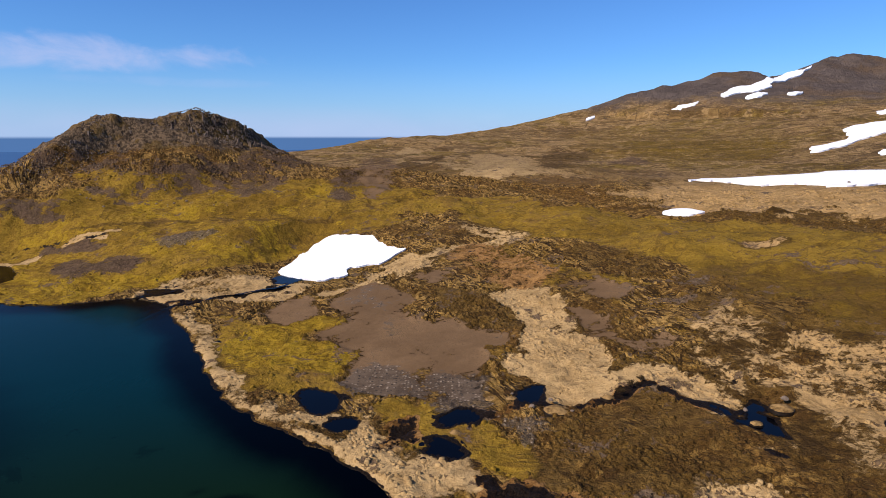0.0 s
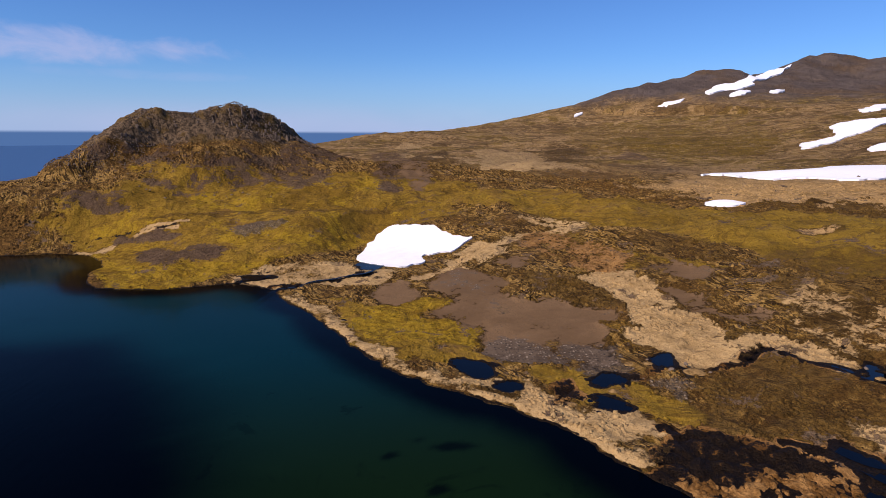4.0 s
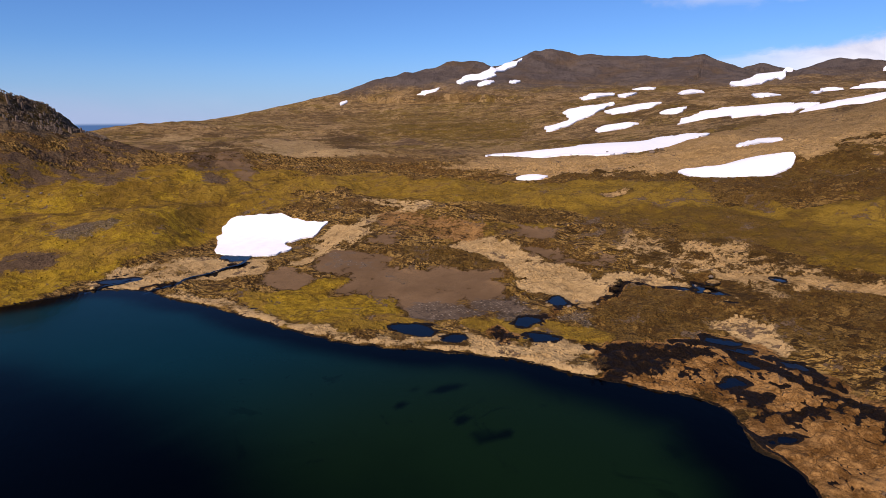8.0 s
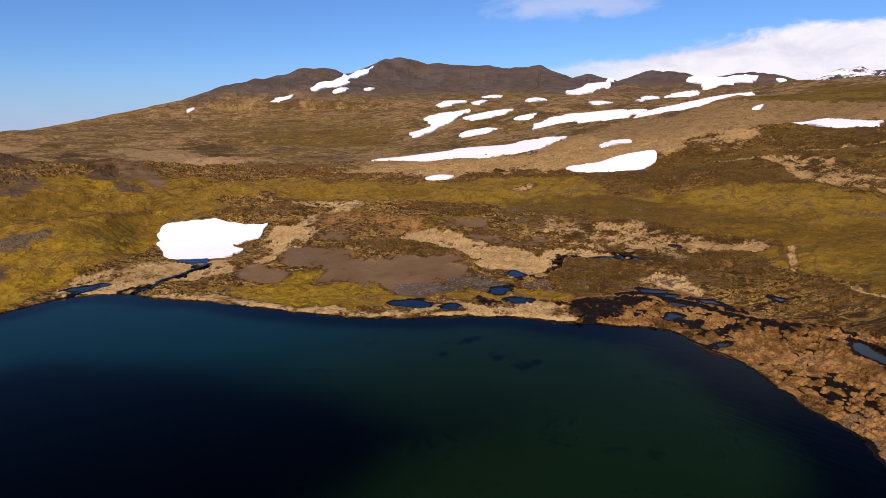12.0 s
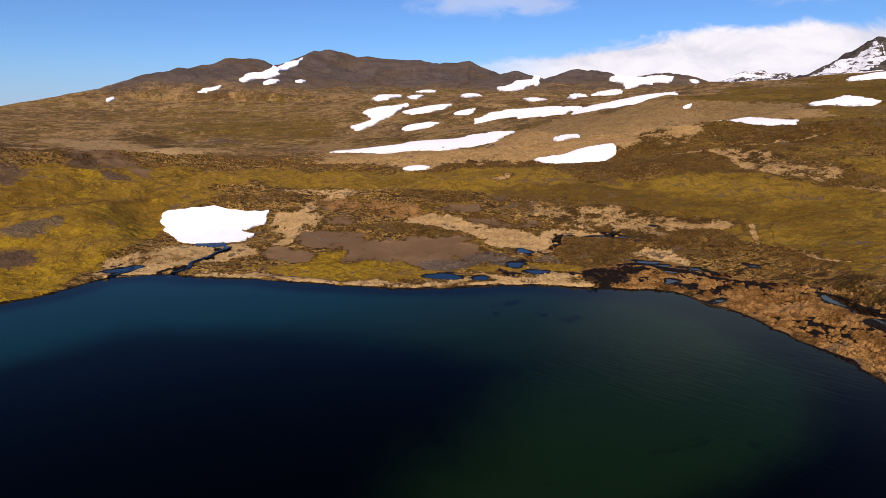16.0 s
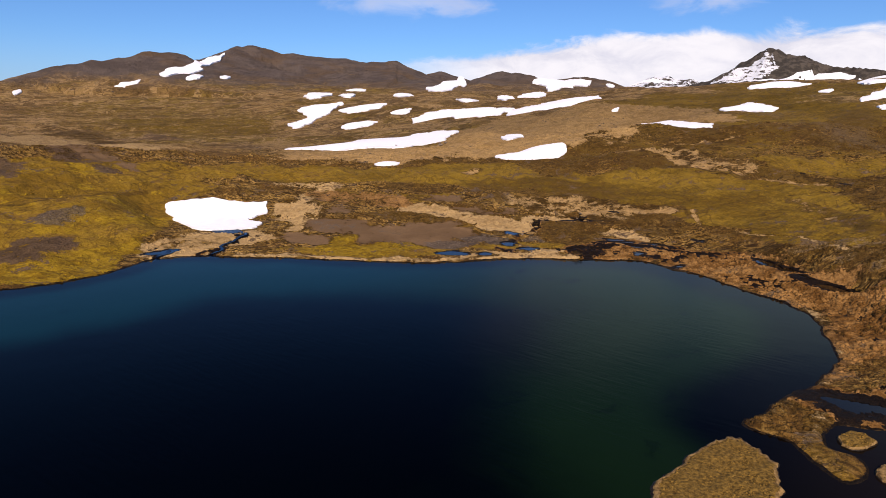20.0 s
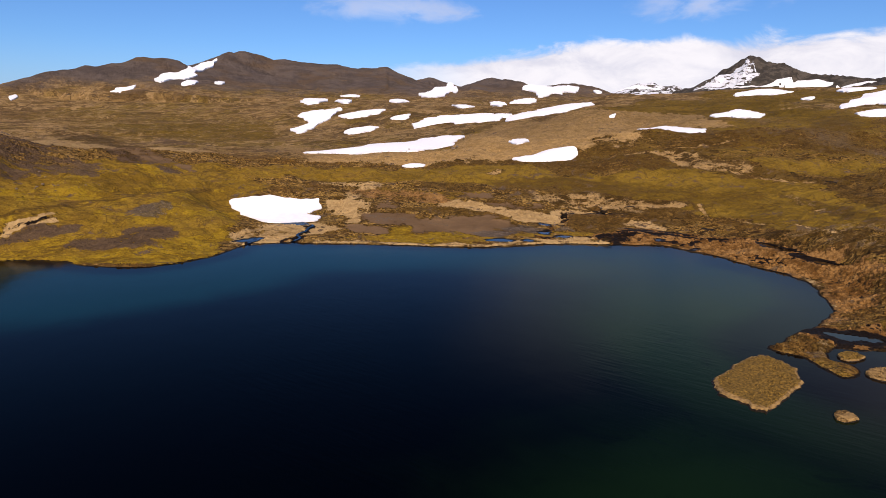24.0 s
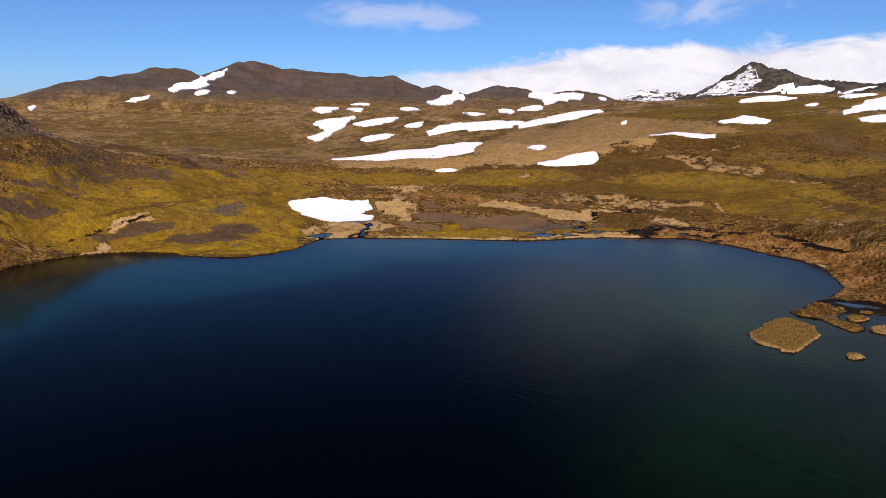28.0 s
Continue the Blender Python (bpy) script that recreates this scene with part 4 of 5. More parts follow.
def build_tussocks(x, y, h, d, r, cover):
    """Grass tussocks and heath cushions: low, uneven caps over the nearer ground."""
    luck = np.random.default_rng(12)
    bare = np.clip(cover["gravel"] + cover["mud"] + cover["rock"] + cover["bed"], 0, 1)
    dense = ease(rough(x, y, 11, 4, 91), -0.7, 0.5) * (1 - 0.96 * np.clip(cover["moss"] + cover["lush"], 0, 1)) * (1 - 0.7 * np.clip(cover["straw"], 0, 1))
    weight = (r > 70) * (r < 560) * (d > 1.2) * (bare < 0.45) * dense * (1 - 0.9 * bare) * r
    for outline in SNOW_BEDS:
        ring = closed_curve(outline, 2)
        box = (np.abs(x - ring[:, 0].mean()) < 130) & (np.abs(y - ring[:, 1].mean()) < 130)
        weight[box] *= ring_distance(x[box], y[box], ring) > 1.0
    n, sides = 60000, 6
    pick = luck.choice(len(x), n, False, weight / weight.sum())
    size = luck.uniform(0.28, 0.75, n) * (1 + 0.8 * ease(r[pick], 220, 560))
    tall = size * luck.uniform(0.3, 0.75, n)
    a = np.arange(sides) * math.tau / sides + luck.uniform(0, 1, (n, 1))
    reach = size[:, None] * luck.uniform(0.7, 1.3, (n, sides))
    co = np.zeros((n, 2 * sides + 1, 3))
    co[:, :sides, 0], co[:, :sides, 1], co[:, :sides, 2] = reach * np.cos(a), reach * np.sin(a), -0.3
    co[:, sides:-1, :2] = 0.68 * co[:, :sides, :2]
    co[:, sides:-1, 2] = tall[:, None] * luck.uniform(0.5, 0.85, (n, sides))
    co[:, -1, :2], co[:, -1, 2] = luck.uniform(-0.2, 0.2, (n, 2)) * size[:, None], tall
    co += np.stack([x[pick], y[pick], h[pick]], -1)[:, None]
    k, w = np.arange(sides), (np.arange(sides) + 1) % sides
    tris = np.concatenate([np.stack([k, w, sides + w], -1), np.stack([k, sides + w, sides + k], -1), np.stack([sides + k, sides + w, 0 * k + 2 * sides], -1)])
    loops = (tris[None] + np.arange(n)[:, None, None] * (2 * sides + 1)).reshape(-1, 3)
    me = bpy.data.meshes.new("tussocks")
    me.vertices.add(n * (2 * sides + 1)), me.loops.add(loops.size), me.polygons.add(len(loops))
    me.vertices.foreach_set("co", co.astype(np.float32).ravel())
    me.loops.foreach_set("vertex_index", loops.astype(np.int32).ravel())
    me.polygons.foreach_set("loop_start", np.arange(0, loops.size, 3, dtype=np.int32))
    me.update(calc_edges=True)
    me.polygons.foreach_set("use_smooth", np.ones(len(loops), bool))
    for name, values in cover.items():
        me.attributes.new(name, "FLOAT", "POINT").data.foreach_set("value", np.repeat(np.clip(values[pick], 0, 1), 2 * sides + 1).astype(np.float32))
    me.materials.append(GROUND)
    tagged(new("tussocks", me), "brown grass tussocks and heath cushions on the bog", "grass", kind="stuff")


def build_ground():
    centre = (-150.0, -60.0)
    fine = np.radians(np.linspace(-45, 104, 1150))
    rest = np.radians(np.linspace(104, 315, 80)[1:-1])
    az = np.concatenate([fine, rest])
    radii = np.concatenate([np.linspace(12, 44, 26)[:-1], np.geomspace(44, 120, 140)[:-1], np.geomspace(120, 290, 320)[:-1], np.geomspace(290, 600, 150)[:-1], np.geomspace(600, 4950, 185)])
    a, r = np.meshgrid(az, radii)
    x, y = centre[0] + r * np.sin(a), centre[1] + r * np.cos(a)
    shape = x.shape
    x, y, r = x.ravel(), y.ravel(), r.ravel()
    # uneven shoreline
    wob = np.clip(r / 60, 0.4, 1.4)
    d = ring_distance(x, y, SHORE) + 0.55 * wob * rough(x, y, 5, 3, 3)
    smooth = level(x, y, d)
    cover = {name: np.zeros(len(x)) for name in COVERS}
    wx, wy = x + 2.5 * rough(x, y, 9, 5, 11), y + 2.5 * rough(x, y, 9, 5, 23)
    for name, ring, soft, strong in ZONES:
        size = float(np.min(np.ptp(ring, 0)))
        pad = 12 + 0.2 * size
        box = (x > ring[:, 0].min() - pad) & (x < ring[:, 0].max() + pad) & (y > ring[:, 1].min() - pad) & (y < ring[:, 1].max() + pad)
        if not box.any():
            continue
        if soft < 0:
            value = 1 - ease(line_distance(x[box] + 0.3 * (wx[box] - x[box]), y[box] + 0.3 * (wy[box] - y[box]), ring), -soft * 0.5, -soft * 1.8)
        else:
            far = np.clip(size / 60, 1, 12)
            edge = ring_distance(x[box] + (wx[box] - x[box]) * far, y[box] + (wy[box] - y[box]) * far, ring)
            half = min(3.6, 0.25 * size + 0.5) * far + soft
            value = 1 - ease(edge, -half, half)
        cover[name][box] = np.maximum(cover[name][box], value * strong)
    land_side = ease(d, 0, 1.0)
    marsh = cover["mud"].copy()
    cover["rust"] = np.maximum(cover["rust"], 0.9 * ease(marsh, 0.1, 0.6) * (r < 260))
    # dry fringe along the shore
    fringe = (1 - ease(d + 2.2 * rough(x, y, 9, 3, 15), 3, 8)) * land_side * ease(x, -125, -60)
    cover["straw"] = np.maximum(cover["straw"], fringe * 0.8 * (1 - cover["rust"]))
    cover["bed"] = 1 - ease(d, -0.6, 0.25)
    s, high = crest_distance(x, y, CRAG)
    cover["rock"] = np.maximum(cover["rock"], ease(smooth, 40, 50) * (1 - ease(s, 30, 60)))
    cover["scree"] = np.maximum(cover["scree"], 0.62 * ease(smooth, 26, 36) * (1 - ease(s, 60, 95)) * ease(rough(x, y, 22, 3, 93), -0.6, 0.4))
    cover["plain"] = ease(r, 520, 800)
    main, tall = crest_distance(x, y, MAIN)
    cover["scoria"] = ease(smooth, 80, 230) * ease(r, 1500, 2000)
    cover["snow"] = 0.95 * cover["snow"] + 0.5 * ease(y, 900, 1050) * ease(x, 3200, 3500) * ease(smooth, 150, 230)
    cover["rock"] = np.maximum(cover["rock"], ease(x, 2600, 3000) * ease(smooth, 130, 200))
    cover["dark"] = np.maximum(cover["dark"], 0.72 * (1 - 0.7 * np.clip(cover["moss"], 0, 1)) * ease(x - 0.2 * y, 5, 70) * (1 - ease(r, 420, 620)))
    # golden fell in the east, scrub only in patches on it
    cover["dark"] = cover["dark"] * (1 - 0.42 * ease(x, 150, 230) * (1 - ease(r, 700, 900)))
    cover["moss"] = np.maximum(cover["moss"], 0.5 * ease(x - 0.2 * y, 90, 170) * (1 - ease(r, 650, 900)))
    cover["lush"] = np.maximum(cover["lush"], 0.62 * cover["moss"] * ease(-x, -20, 40) * ease(rough(x, y, 16, 3, 81), -0.2, 0.6))
    cover["east"] = ease(x - 0.1 * y, 20, 80)
    # hummocks, gullies and rocks
    near = 1 - ease(r, 500, 900)
    # fen and gravel lie a step below the heath, with a dark peat lip round them
    low = np.clip(np.maximum(cover["straw"], cover["gravel"]) + 0.12 * rough(x, y, 4, 3, 87), 0, 1)
    sunk = ease(low, 0.40, 0.60) * near * ease(d, 6, 22)
    cover["dark"] = np.maximum(cover["dark"], 1.2 * ease(low, 0.10, 0.35) * (1 - ease(low, 0.5, 0.7)) * near * ease(rough(x, y, 14, 3, 89), -0.5, 0.3))
    lumps = np.zeros(len(x))
    some = near > 0.3
    sx, sy = x[some] + 2.3 * rough(x[some], y[some], 6, 4, 43), y[some] + 2.3 * rough(x[some], y[some], 5, 3, 44)
    tops, gaps = cushions(sx, sy, 4.0, 41)
    tops_small, gaps_small = cushions(sx, sy, 1.4, 49)
    lumps[some] = 1.5 * ease(gaps, 0.04, 0.55) - 0.75 + 0.35 * ease(gaps_small, 0.03, 0.5) - 0.15
    boggy = np.clip(cover["rust"] + 0.8 * cover["mud"] + 0.35 * cover["straw"], 0, 1) * near * land_side
    bare = 1 - 0.85 * np.clip(cover["gravel"], 0, 1)
    h = smooth + land_side * ease(d, 0.5, 6) * bare * near * (0.26 * rough(x, y, 3.2, 4, 5) + 0.45 * rough(x, y, 19, 3, 6) - 0.5 * np.abs(rough(x, y, 10, 4, 9)))
    h = h - 0.5 * sunk + boggy * ease(d, 0.8, 4) * 0.38 * lumps
    # mud colour is strongest in the gaps between hummocks
    cover["mud"] = np.where(r < 260, marsh * (0.72 + 0.28 * ease(-lumps + 0.5 * rough(x, y, 9, 3, 47), -0.4, 0.3)), marsh * 0.6)
    cover["mud"] = np.maximum(cover["mud"], boggy * cover["rust"] * ease(-lumps + 0.75 * rough(x, y, 12, 3, 47), 0.58, 0.85) * ease(d, 1, 3))
    # dark waterline: wet edge plus the undercut bank's shade, painted as mud
    cover["mud"] = np.maximum(cover["mud"], 0.9 * (1 - ease(np.abs(d - 0.15), 0.2, 0.55)))
    hollow = ease(np.hypot(x + 38, y - 232), 35, 60)
    h = h + ease(smooth, 7, 18) * (1 - ease(r, 480, 620)) * hollow * (1.5 * rough(x, y, 30, 4, 55) - 0.9 * np.abs(rough(x, y, 22, 3, 56)))
    h = h + bare * ease(d, 8, 40) * ease(r, 190, 300) * (1 - ease(r, 700, 1000)) * 0.7 * rough(x, y, 13, 4, 58)
    h = h + ease(r, 380, 700) * (1 - ease(r, 1700, 2500)) * 1.5 * rough(x, y, 34, 3, 57)
    steep = cover["rock"] * (x < 0) * (1 - ease(s, 20, 45))
    h = h + steep * 1.4 * np.abs(rough(x, y, 9, 4, 31)) + cover["rock"] * (x < 0) * 0.8 * rough(x, y, 4, 3, 37) - steep * 0.2
    dark, dark_high = crest_distance(x, y, DARK)
    h = h + (1 - ease(dark, 150, 500)) * (x > 2800) * (11 * rough(x, y, 110, 4, 61) + 16 * np.abs(rough(x, y, 70, 3, 63)) - 5)
    for ring, top in POOLS:
        box = (np.abs(x - ring[:, 0].mean()) < 25) & (np.abs(y - ring[:, 1].mean()) < 25)
        e = ring_distance(x[box], y[box], ring) + 1.1 * rough(x[box], y[box], 3.4, 4, 71) + 0.6
        h[box] = np.where(e < 0, top - 0.3, top + 0.1 + (h[box] - top - 0.1) * ease(e, -0.5, 7.0))
        cover["mud"][box] = np.maximum(cover["mud"][box], 1 - ease(e, 0.3, 2.2))
    for line, half in STREAMS:
        box = (x > line[:, 0].min() - 8) & (x < line[:, 0].max() + 8) & (y > line[:, 1].min() - 8) & (y < line[:, 1].max() + 8)
        e = line_distance(x[box] + 0.7 * rough(x[box], y[box], 5, 2, 73), y[box] + 0.7 * rough(x[box], y[box], 5, 2, 74), line)
        cut = 1 - ease(e, half * 0.6, half * 0.6 + 1.4)
        h[box] = h[box] + (smooth[box] - 0.35 - h[box]) * cut
        cover["mud"][box] = np.maximum(cover["mud"][box], 0.85 * (1 - ease(e, half * 0.8, half + 2.2)))
    for outline in SNOW_BEDS:
        ring = closed_curve(outline, 4)
        wide = float(np.min(np.ptp(ring, 0)))
        pad = 6 + 0.1 * wide
        box = (x > ring[:, 0].min() - pad) & (x < ring[:, 0].max() + pad) & (y > ring[:, 1].min() - pad) & (y < ring[:, 1].max() + pad)
        under = 0.1 + np.minimum(0.0014 * r[box], 4)
        h[box] = smooth[box] - under + (h[box] - smooth[box] + under) * ease(ring_distance(x[box], y[box], ring), 0.02 * wide, pad)
    rows, cols = shape
    i, j = np.meshgrid(np.arange(rows - 1), np.arange(cols), indexing="ij")
    k = (j + 1) % cols
    faces = np.stack([i * cols + j, i * cols + k, (i + 1) * cols + k, (i + 1) * cols + j], -1).reshape(-1, 4)
    me = bpy.data.meshes.new("ground")
    me.vertices.add(len(x)), me.loops.add(faces.size), me.polygons.add(len(faces))
    me.vertices.foreach_set("co", np.stack([x, y, h], -1).astype(np.float32).ravel())
    me.loops.foreach_set("vertex_index", faces[:, ::-1].astype(np.int32).ravel())
    me.polygons.foreach_set("loop_start", np.arange(0, faces.size, 4, dtype=np.int32))
    me.update(calc_edges=True)
    me.polygons.foreach_set("use_smooth", np.ones(len(faces), bool))
    for name, values in cover.items():
        me.attributes.new(name, "FLOAT", "POINT").data.foreach_set("value", np.clip(values, 0, 1.5).astype(np.float32))
    me.materials.append(GROUND)
    build_tussocks(x, y, h, d, r, cover)
    return tagged(new("ground", me), "boggy tundra of moss, brown heath, gravel and straw", "ground", kind="structure")


build_ground()


def sheet(name, ring, z, material_):
    """A flat sheet of water with an outline."""
    me = bpy.data.meshes.new(name)
    me.from_pydata([(px, py, z) for px, py in ring], [], [list(range(len(ring)))])
    if me.polygons[0].normal.z < 0:
        me.flip_normals()
    me.materials.append(material_)
    return new(name, me)


# beds of dark water weed: x, y, half-width, half-length
WEED = [(-34, 61, 1.6, 3.0), (-31, 60, 1.0, 1.6), (-34.5, 68, 1.2, 1.6), (-33, 80.5, 1.4, 3.0), (-38, 81.5, 1.2, 2.4), (-42, 77, 1.0, 1.8)]


def build_lake():
    """The lake's surface, on a grid that knows how near the shore is."""
    xs, ys = np.arange(-440, 20.1, 2.5), np.arange(-290, 260.1, 2.5)
    gx, gy = np.meshgrid(xs, ys)
    d = ring_distance(gx.ravel(), gy.ravel(), SHORE).reshape(gx.shape)
    keep = d < 9
    index = -np.ones(gx.shape, int)
    index[keep] = np.arange(keep.sum())
    quads = []
    for q in range(len(ys) - 1):
        for p in range(len(xs) - 1):
            four = (index[q, p], index[q, p + 1], index[q + 1, p + 1], index[q + 1, p])
            if min(four) >= 0:
                quads.append([int(v) for v in four])
    me = bpy.data.meshes.new("lake")
    me.from_pydata([(float(a), float(b), 0.0) for a, b in zip(gx[keep], gy[keep])], [], quads)
    off = -d[keep]
    # teal of the shallows, spread farther north to stand in for sky reflection
    shallow = ease(off, 1 + 3 * (1 - ease(gy[keep], 40, 90)), 16 + 8 * (1 - ease(gy[keep], 40, 90))) * (1 - ease(off - 22 * ease(gy[keep], 100, 170), 16 + 8 * ease(gx[keep] - 0.4 * gy[keep], -115, -80), 66 + 26 * ease(gx[keep] - 0.4 * gy[keep], -115, -80)))
    green = 1 - ease(gy[keep] - 0.25 * gx[keep], 75, 150)
    # two lighter patches of water, placed to fit the camera's view
    shallow = np.maximum(shallow, 1.0 * np.exp(-((gx[keep] + 55) / 32) ** 2 - ((gy[keep] - 104) / 24) ** 2) * ease(off, 1, 14))
    shallow = np.maximum(shallow, 0.85 * np.exp(-((gx[keep] + 182) / 48) ** 2 - ((gy[keep] + 6) / 32) ** 2))
    # brown shoals in the outflow and off the western shore
    peaty = np.maximum(np.exp(-((gx[keep] + 108) / 30) ** 2 - ((gy[keep] + 26) / 17) ** 2), np.exp(-((gx[keep] + 212) / 30) ** 2 - ((gy[keep] - 222) / 22) ** 2))
    me.attributes.new("peaty", "FLOAT", "POINT").data.foreach_set("value", peaty.astype(np.float32))
    weed = np.zeros(len(off))
    for wx, wy, wide, long in WEED:
        wobble = np.clip(1 + 0.7 * rough(gx[keep], gy[keep], 5, 3, 83), 0.2, 2)
        weed = np.maximum(weed, np.exp(-(((gx[keep] - wx) / long) ** 2 + ((gy[keep] - wy) / wide) ** 2) * wobble))
    me.attributes.new("weed", "FLOAT", "POINT").data.foreach_set("value", np.clip(weed, 0, 1).astype(np.float32))
    me.attributes.new("green", "FLOAT", "POINT").data.foreach_set("value", np.clip(green, 0, 1).astype(np.float32))
    me.attributes.new("shallow", "FLOAT", "POINT").data.foreach_set("value", shallow.astype(np.float32))
    me.materials.append(LAKE)
    return tagged(new("lake", me), "calm dark blue-green mountain lake with faint ripples", "lake", kind="structure")


build_lake()
for ring_, top_ in POOLS:
    mid_ = ring_.mean(0)
    tagged(sheet("bog_pool", mid_ + (ring_ - mid_) * 1.25, top_, POND), "small dark bog pool in the tussocks", "pool", "bog pools by the lake", "structure")
for line_, half_ in STREAMS:
    n_ = len(line_) * 8
    u_ = np.linspace(0, len(line_) - 1, n_)
    path_ = np.stack([np.interp(u_, np.arange(len(line_)), line_[:, q]) for q in (0, 1)], -1)
    path_ = path_ + 0.6 * np.stack([rough(path_[:, 0], path_[:, 1], 4, 2, 75), rough(path_[:, 0], path_[:, 1], 4, 2, 76)], -1)
    side_ = np.gradient(path_, axis=0)
    side_ = np.stack([-side_[:, 1], side_[:, 0]], -1) / np.hypot(side_[:, 0], side_[:, 1])[:, None]
    z_ = np.maximum(level(path_[:, 0], path_[:, 1]) - 0.12, 0.02)
    me_ = bpy.data.meshes.new("stream")
    me_.from_pydata([(float(p[0]), float(p[1]), float(z)) for s in (-1.3, 1.3) for p, z in zip(path_ + side_ * half_ * s, z_)], [], [(q, q + 1, n_ + q + 1, n_ + q) for q in range(n_ - 1)])
    if me_.polygons[0].normal.z < 0:
        me_.flip_normals()
    me_.materials.append(POND)
    tagged(new("stream", me_), "narrow dark meltwater stream between grassy banks", "stream", kind="structure")
sea_ring = [(-150 + q * math.sin(radians(v)), -60 + q * math.cos(radians(v)), ) for q, v in [(4930, u) for u in range(-110, 46, 6)] + [(700, u) for u in range(40, -111, -30)]]
tagged(sheet("sea", np.array(sea_ring), -60.0, SEA), "hazy blue sea beyond the land", "sea", kind="structure")


def snow_patch(outline, label="patch of old white snow lying in a hollow"):
    """A thin, domed bank of snow that follows the ground, with a ragged rim."""
    seed = len(bpy.data.meshes)
    ring = closed_curve(outline, 18)
    mid = ring.mean(0)
    reach = float(np.hypot(mid[0] + 150, mid[1] + 60))
    span = float(np.min(np.ptp(ring, 0)))
    away = (mid - np.array([-150, -40])) / np.hypot(mid[0] + 150, mid[1] + 40)
    along = (ring - mid) @ away
    across = (ring - mid) @ np.array([away[1], -away[0]])
    u, v = along / np.ptp(along) * 5, across / np.ptp(across) * 9
    edge = np.roll(ring, -1, 0) - ring
    body = abs(float(np.sum(ring[:, 0] * np.roll(ring[:, 1], -1) - ring[:, 1] * np.roll(ring[:, 0], -1)))) / float(np.sum(np.hypot(edge[:, 0], edge[:, 1])))
    ragged = body * (0.06 if reach < 420 else 0.2)
    along = along + ragged * rough(u, v, 1.0, 5, seed)
    across = across + 0.6 * ragged * rough(u, v, 1.0, 5, seed + 9)
    ring = mid + along[:, None] * away + across[:, None] * np.array([away[1], -away[0]])
    thick = min(0.4 + max(0.0, reach - 250) * 0.0024, 0.05 * span)
    gap = max(span / 9, math.sqrt(float(np.ptp(ring[:, 0]) * np.ptp(ring[:, 1]))) / 26)
    gx, gy = np.meshgrid(np.arange(ring[:, 0].min(), ring[:, 0].max(), gap), np.arange(ring[:, 1].min(), ring[:, 1].max(), gap))
    gx, gy = gx.ravel(), gy.ravel()
    inner = ring_distance(gx, gy, ring) < -0.3 * gap
    flat_ = [Vector((float(a), float(b))) for a, b in ring] + [Vector((float(a), float(b))) for a, b in zip(gx[inner], gy[inner])]
    points, _, tris, _, _, _ = delaunay_2d_cdt(flat_, [], [list(range(len(ring)))], 1, 1e-4)
    p = np.array([tuple(v) for v in points])
    deep = np.maximum(-ring_distance(p[:, 0], p[:, 1], ring), 0)
    rim = level(ring[:, 0], ring[:, 1])
    pull = 1 / (np.hypot(p[:, 0, None] - ring[None, ::3, 0], p[:, 1, None] - ring[None, ::3, 1]) + 0.02 * span) ** 2
    fill = np.maximum((pull * rim[None, ::3]).sum(1) / pull.sum(1) - level(p[:, 0], p[:, 1]), 0) * ease(deep, 0, 0.2 * span) * (reach > 320)
    z = level(p[:, 0], p[:, 1]) + fill + thick * (0.12 + 1.2 * ease(deep, 0, 0.22 * span)) + 0.12 * thick * rough(p[:, 0], p[:, 1], 0.12 * span, 3, seed) * ease(deep, 0, 0.1 * span)
    verts = [(float(a), float(b), float(c)) for (a, b), c in zip(p, z)]
    faces = [tuple(f) if (points[f[1]] - points[f[0]]).cross(points[f[2]] - points[f[0]]) > 0 else tuple(reversed(f)) for f in tris]
    count = collections.Counter((a, b) for f in faces for a, b in zip(f, f[1:] + f[:1]))
    for a, b in [e for e in count if (e[1], e[0]) not in count]:
        q = len(verts)
        verts += [(verts[v][0], verts[v][1], verts[v][2] - drop) for drop in (0, 1.5 + 2 * thick) for v in (a, b)]
        faces.append((q, q + 2, q + 3, q + 1))
    me = bpy.data.meshes.new("snow_patch")
    me.from_pydata(verts, [], faces)
    me.polygons.foreach_set("use_smooth", np.ones(len(me.polygons), bool))
    me.materials.append(SNOW)
    return tagged(new("snow_patch", me), label, "snow patch", "snow patches on the slopes")



for bed_ in SNOW_BEDS:
    snow_patch(bed_)


# ---- islets ----
TURF = plain_material("dry_turf", (0.060, 0.034, 0.007), (0.225, 0.130, 0.026), 1.6, deep=0.5)
STRAW = plain_material("pale_straw", (0.060, 0.032, 0.009), (0.31, 0.190, 0.070), 0.9, deep=0.5)
WET_EDGE = plain_material("wet_peat", (0.005, 0.004, 0.003), (0.02, 0.012, 0.006), 1.5, 0.5)
STONE = plain_material("lava_rock", (0.058, 0.043, 0.032), (0.175, 0.130, 0.095), 0.5, stretch=(1, 1, 0.4), deep=0.5)


def mesh_thing(name, verts, faces, materials, indices=None, parent=None):
    me = bpy.data.meshes.new(name)
    me.from_pydata(verts, [], faces)
    for m in materials:
        me.materials.append(m)
    if indices is not None:
        me.polygons.foreach_set("material_index", np.array(indices, np.int32))
    me.polygons.foreach_set("use_smooth", np.ones(len(me.polygons), bool))
    ob = new(name, me)
    ob.parent = parent
    return ob


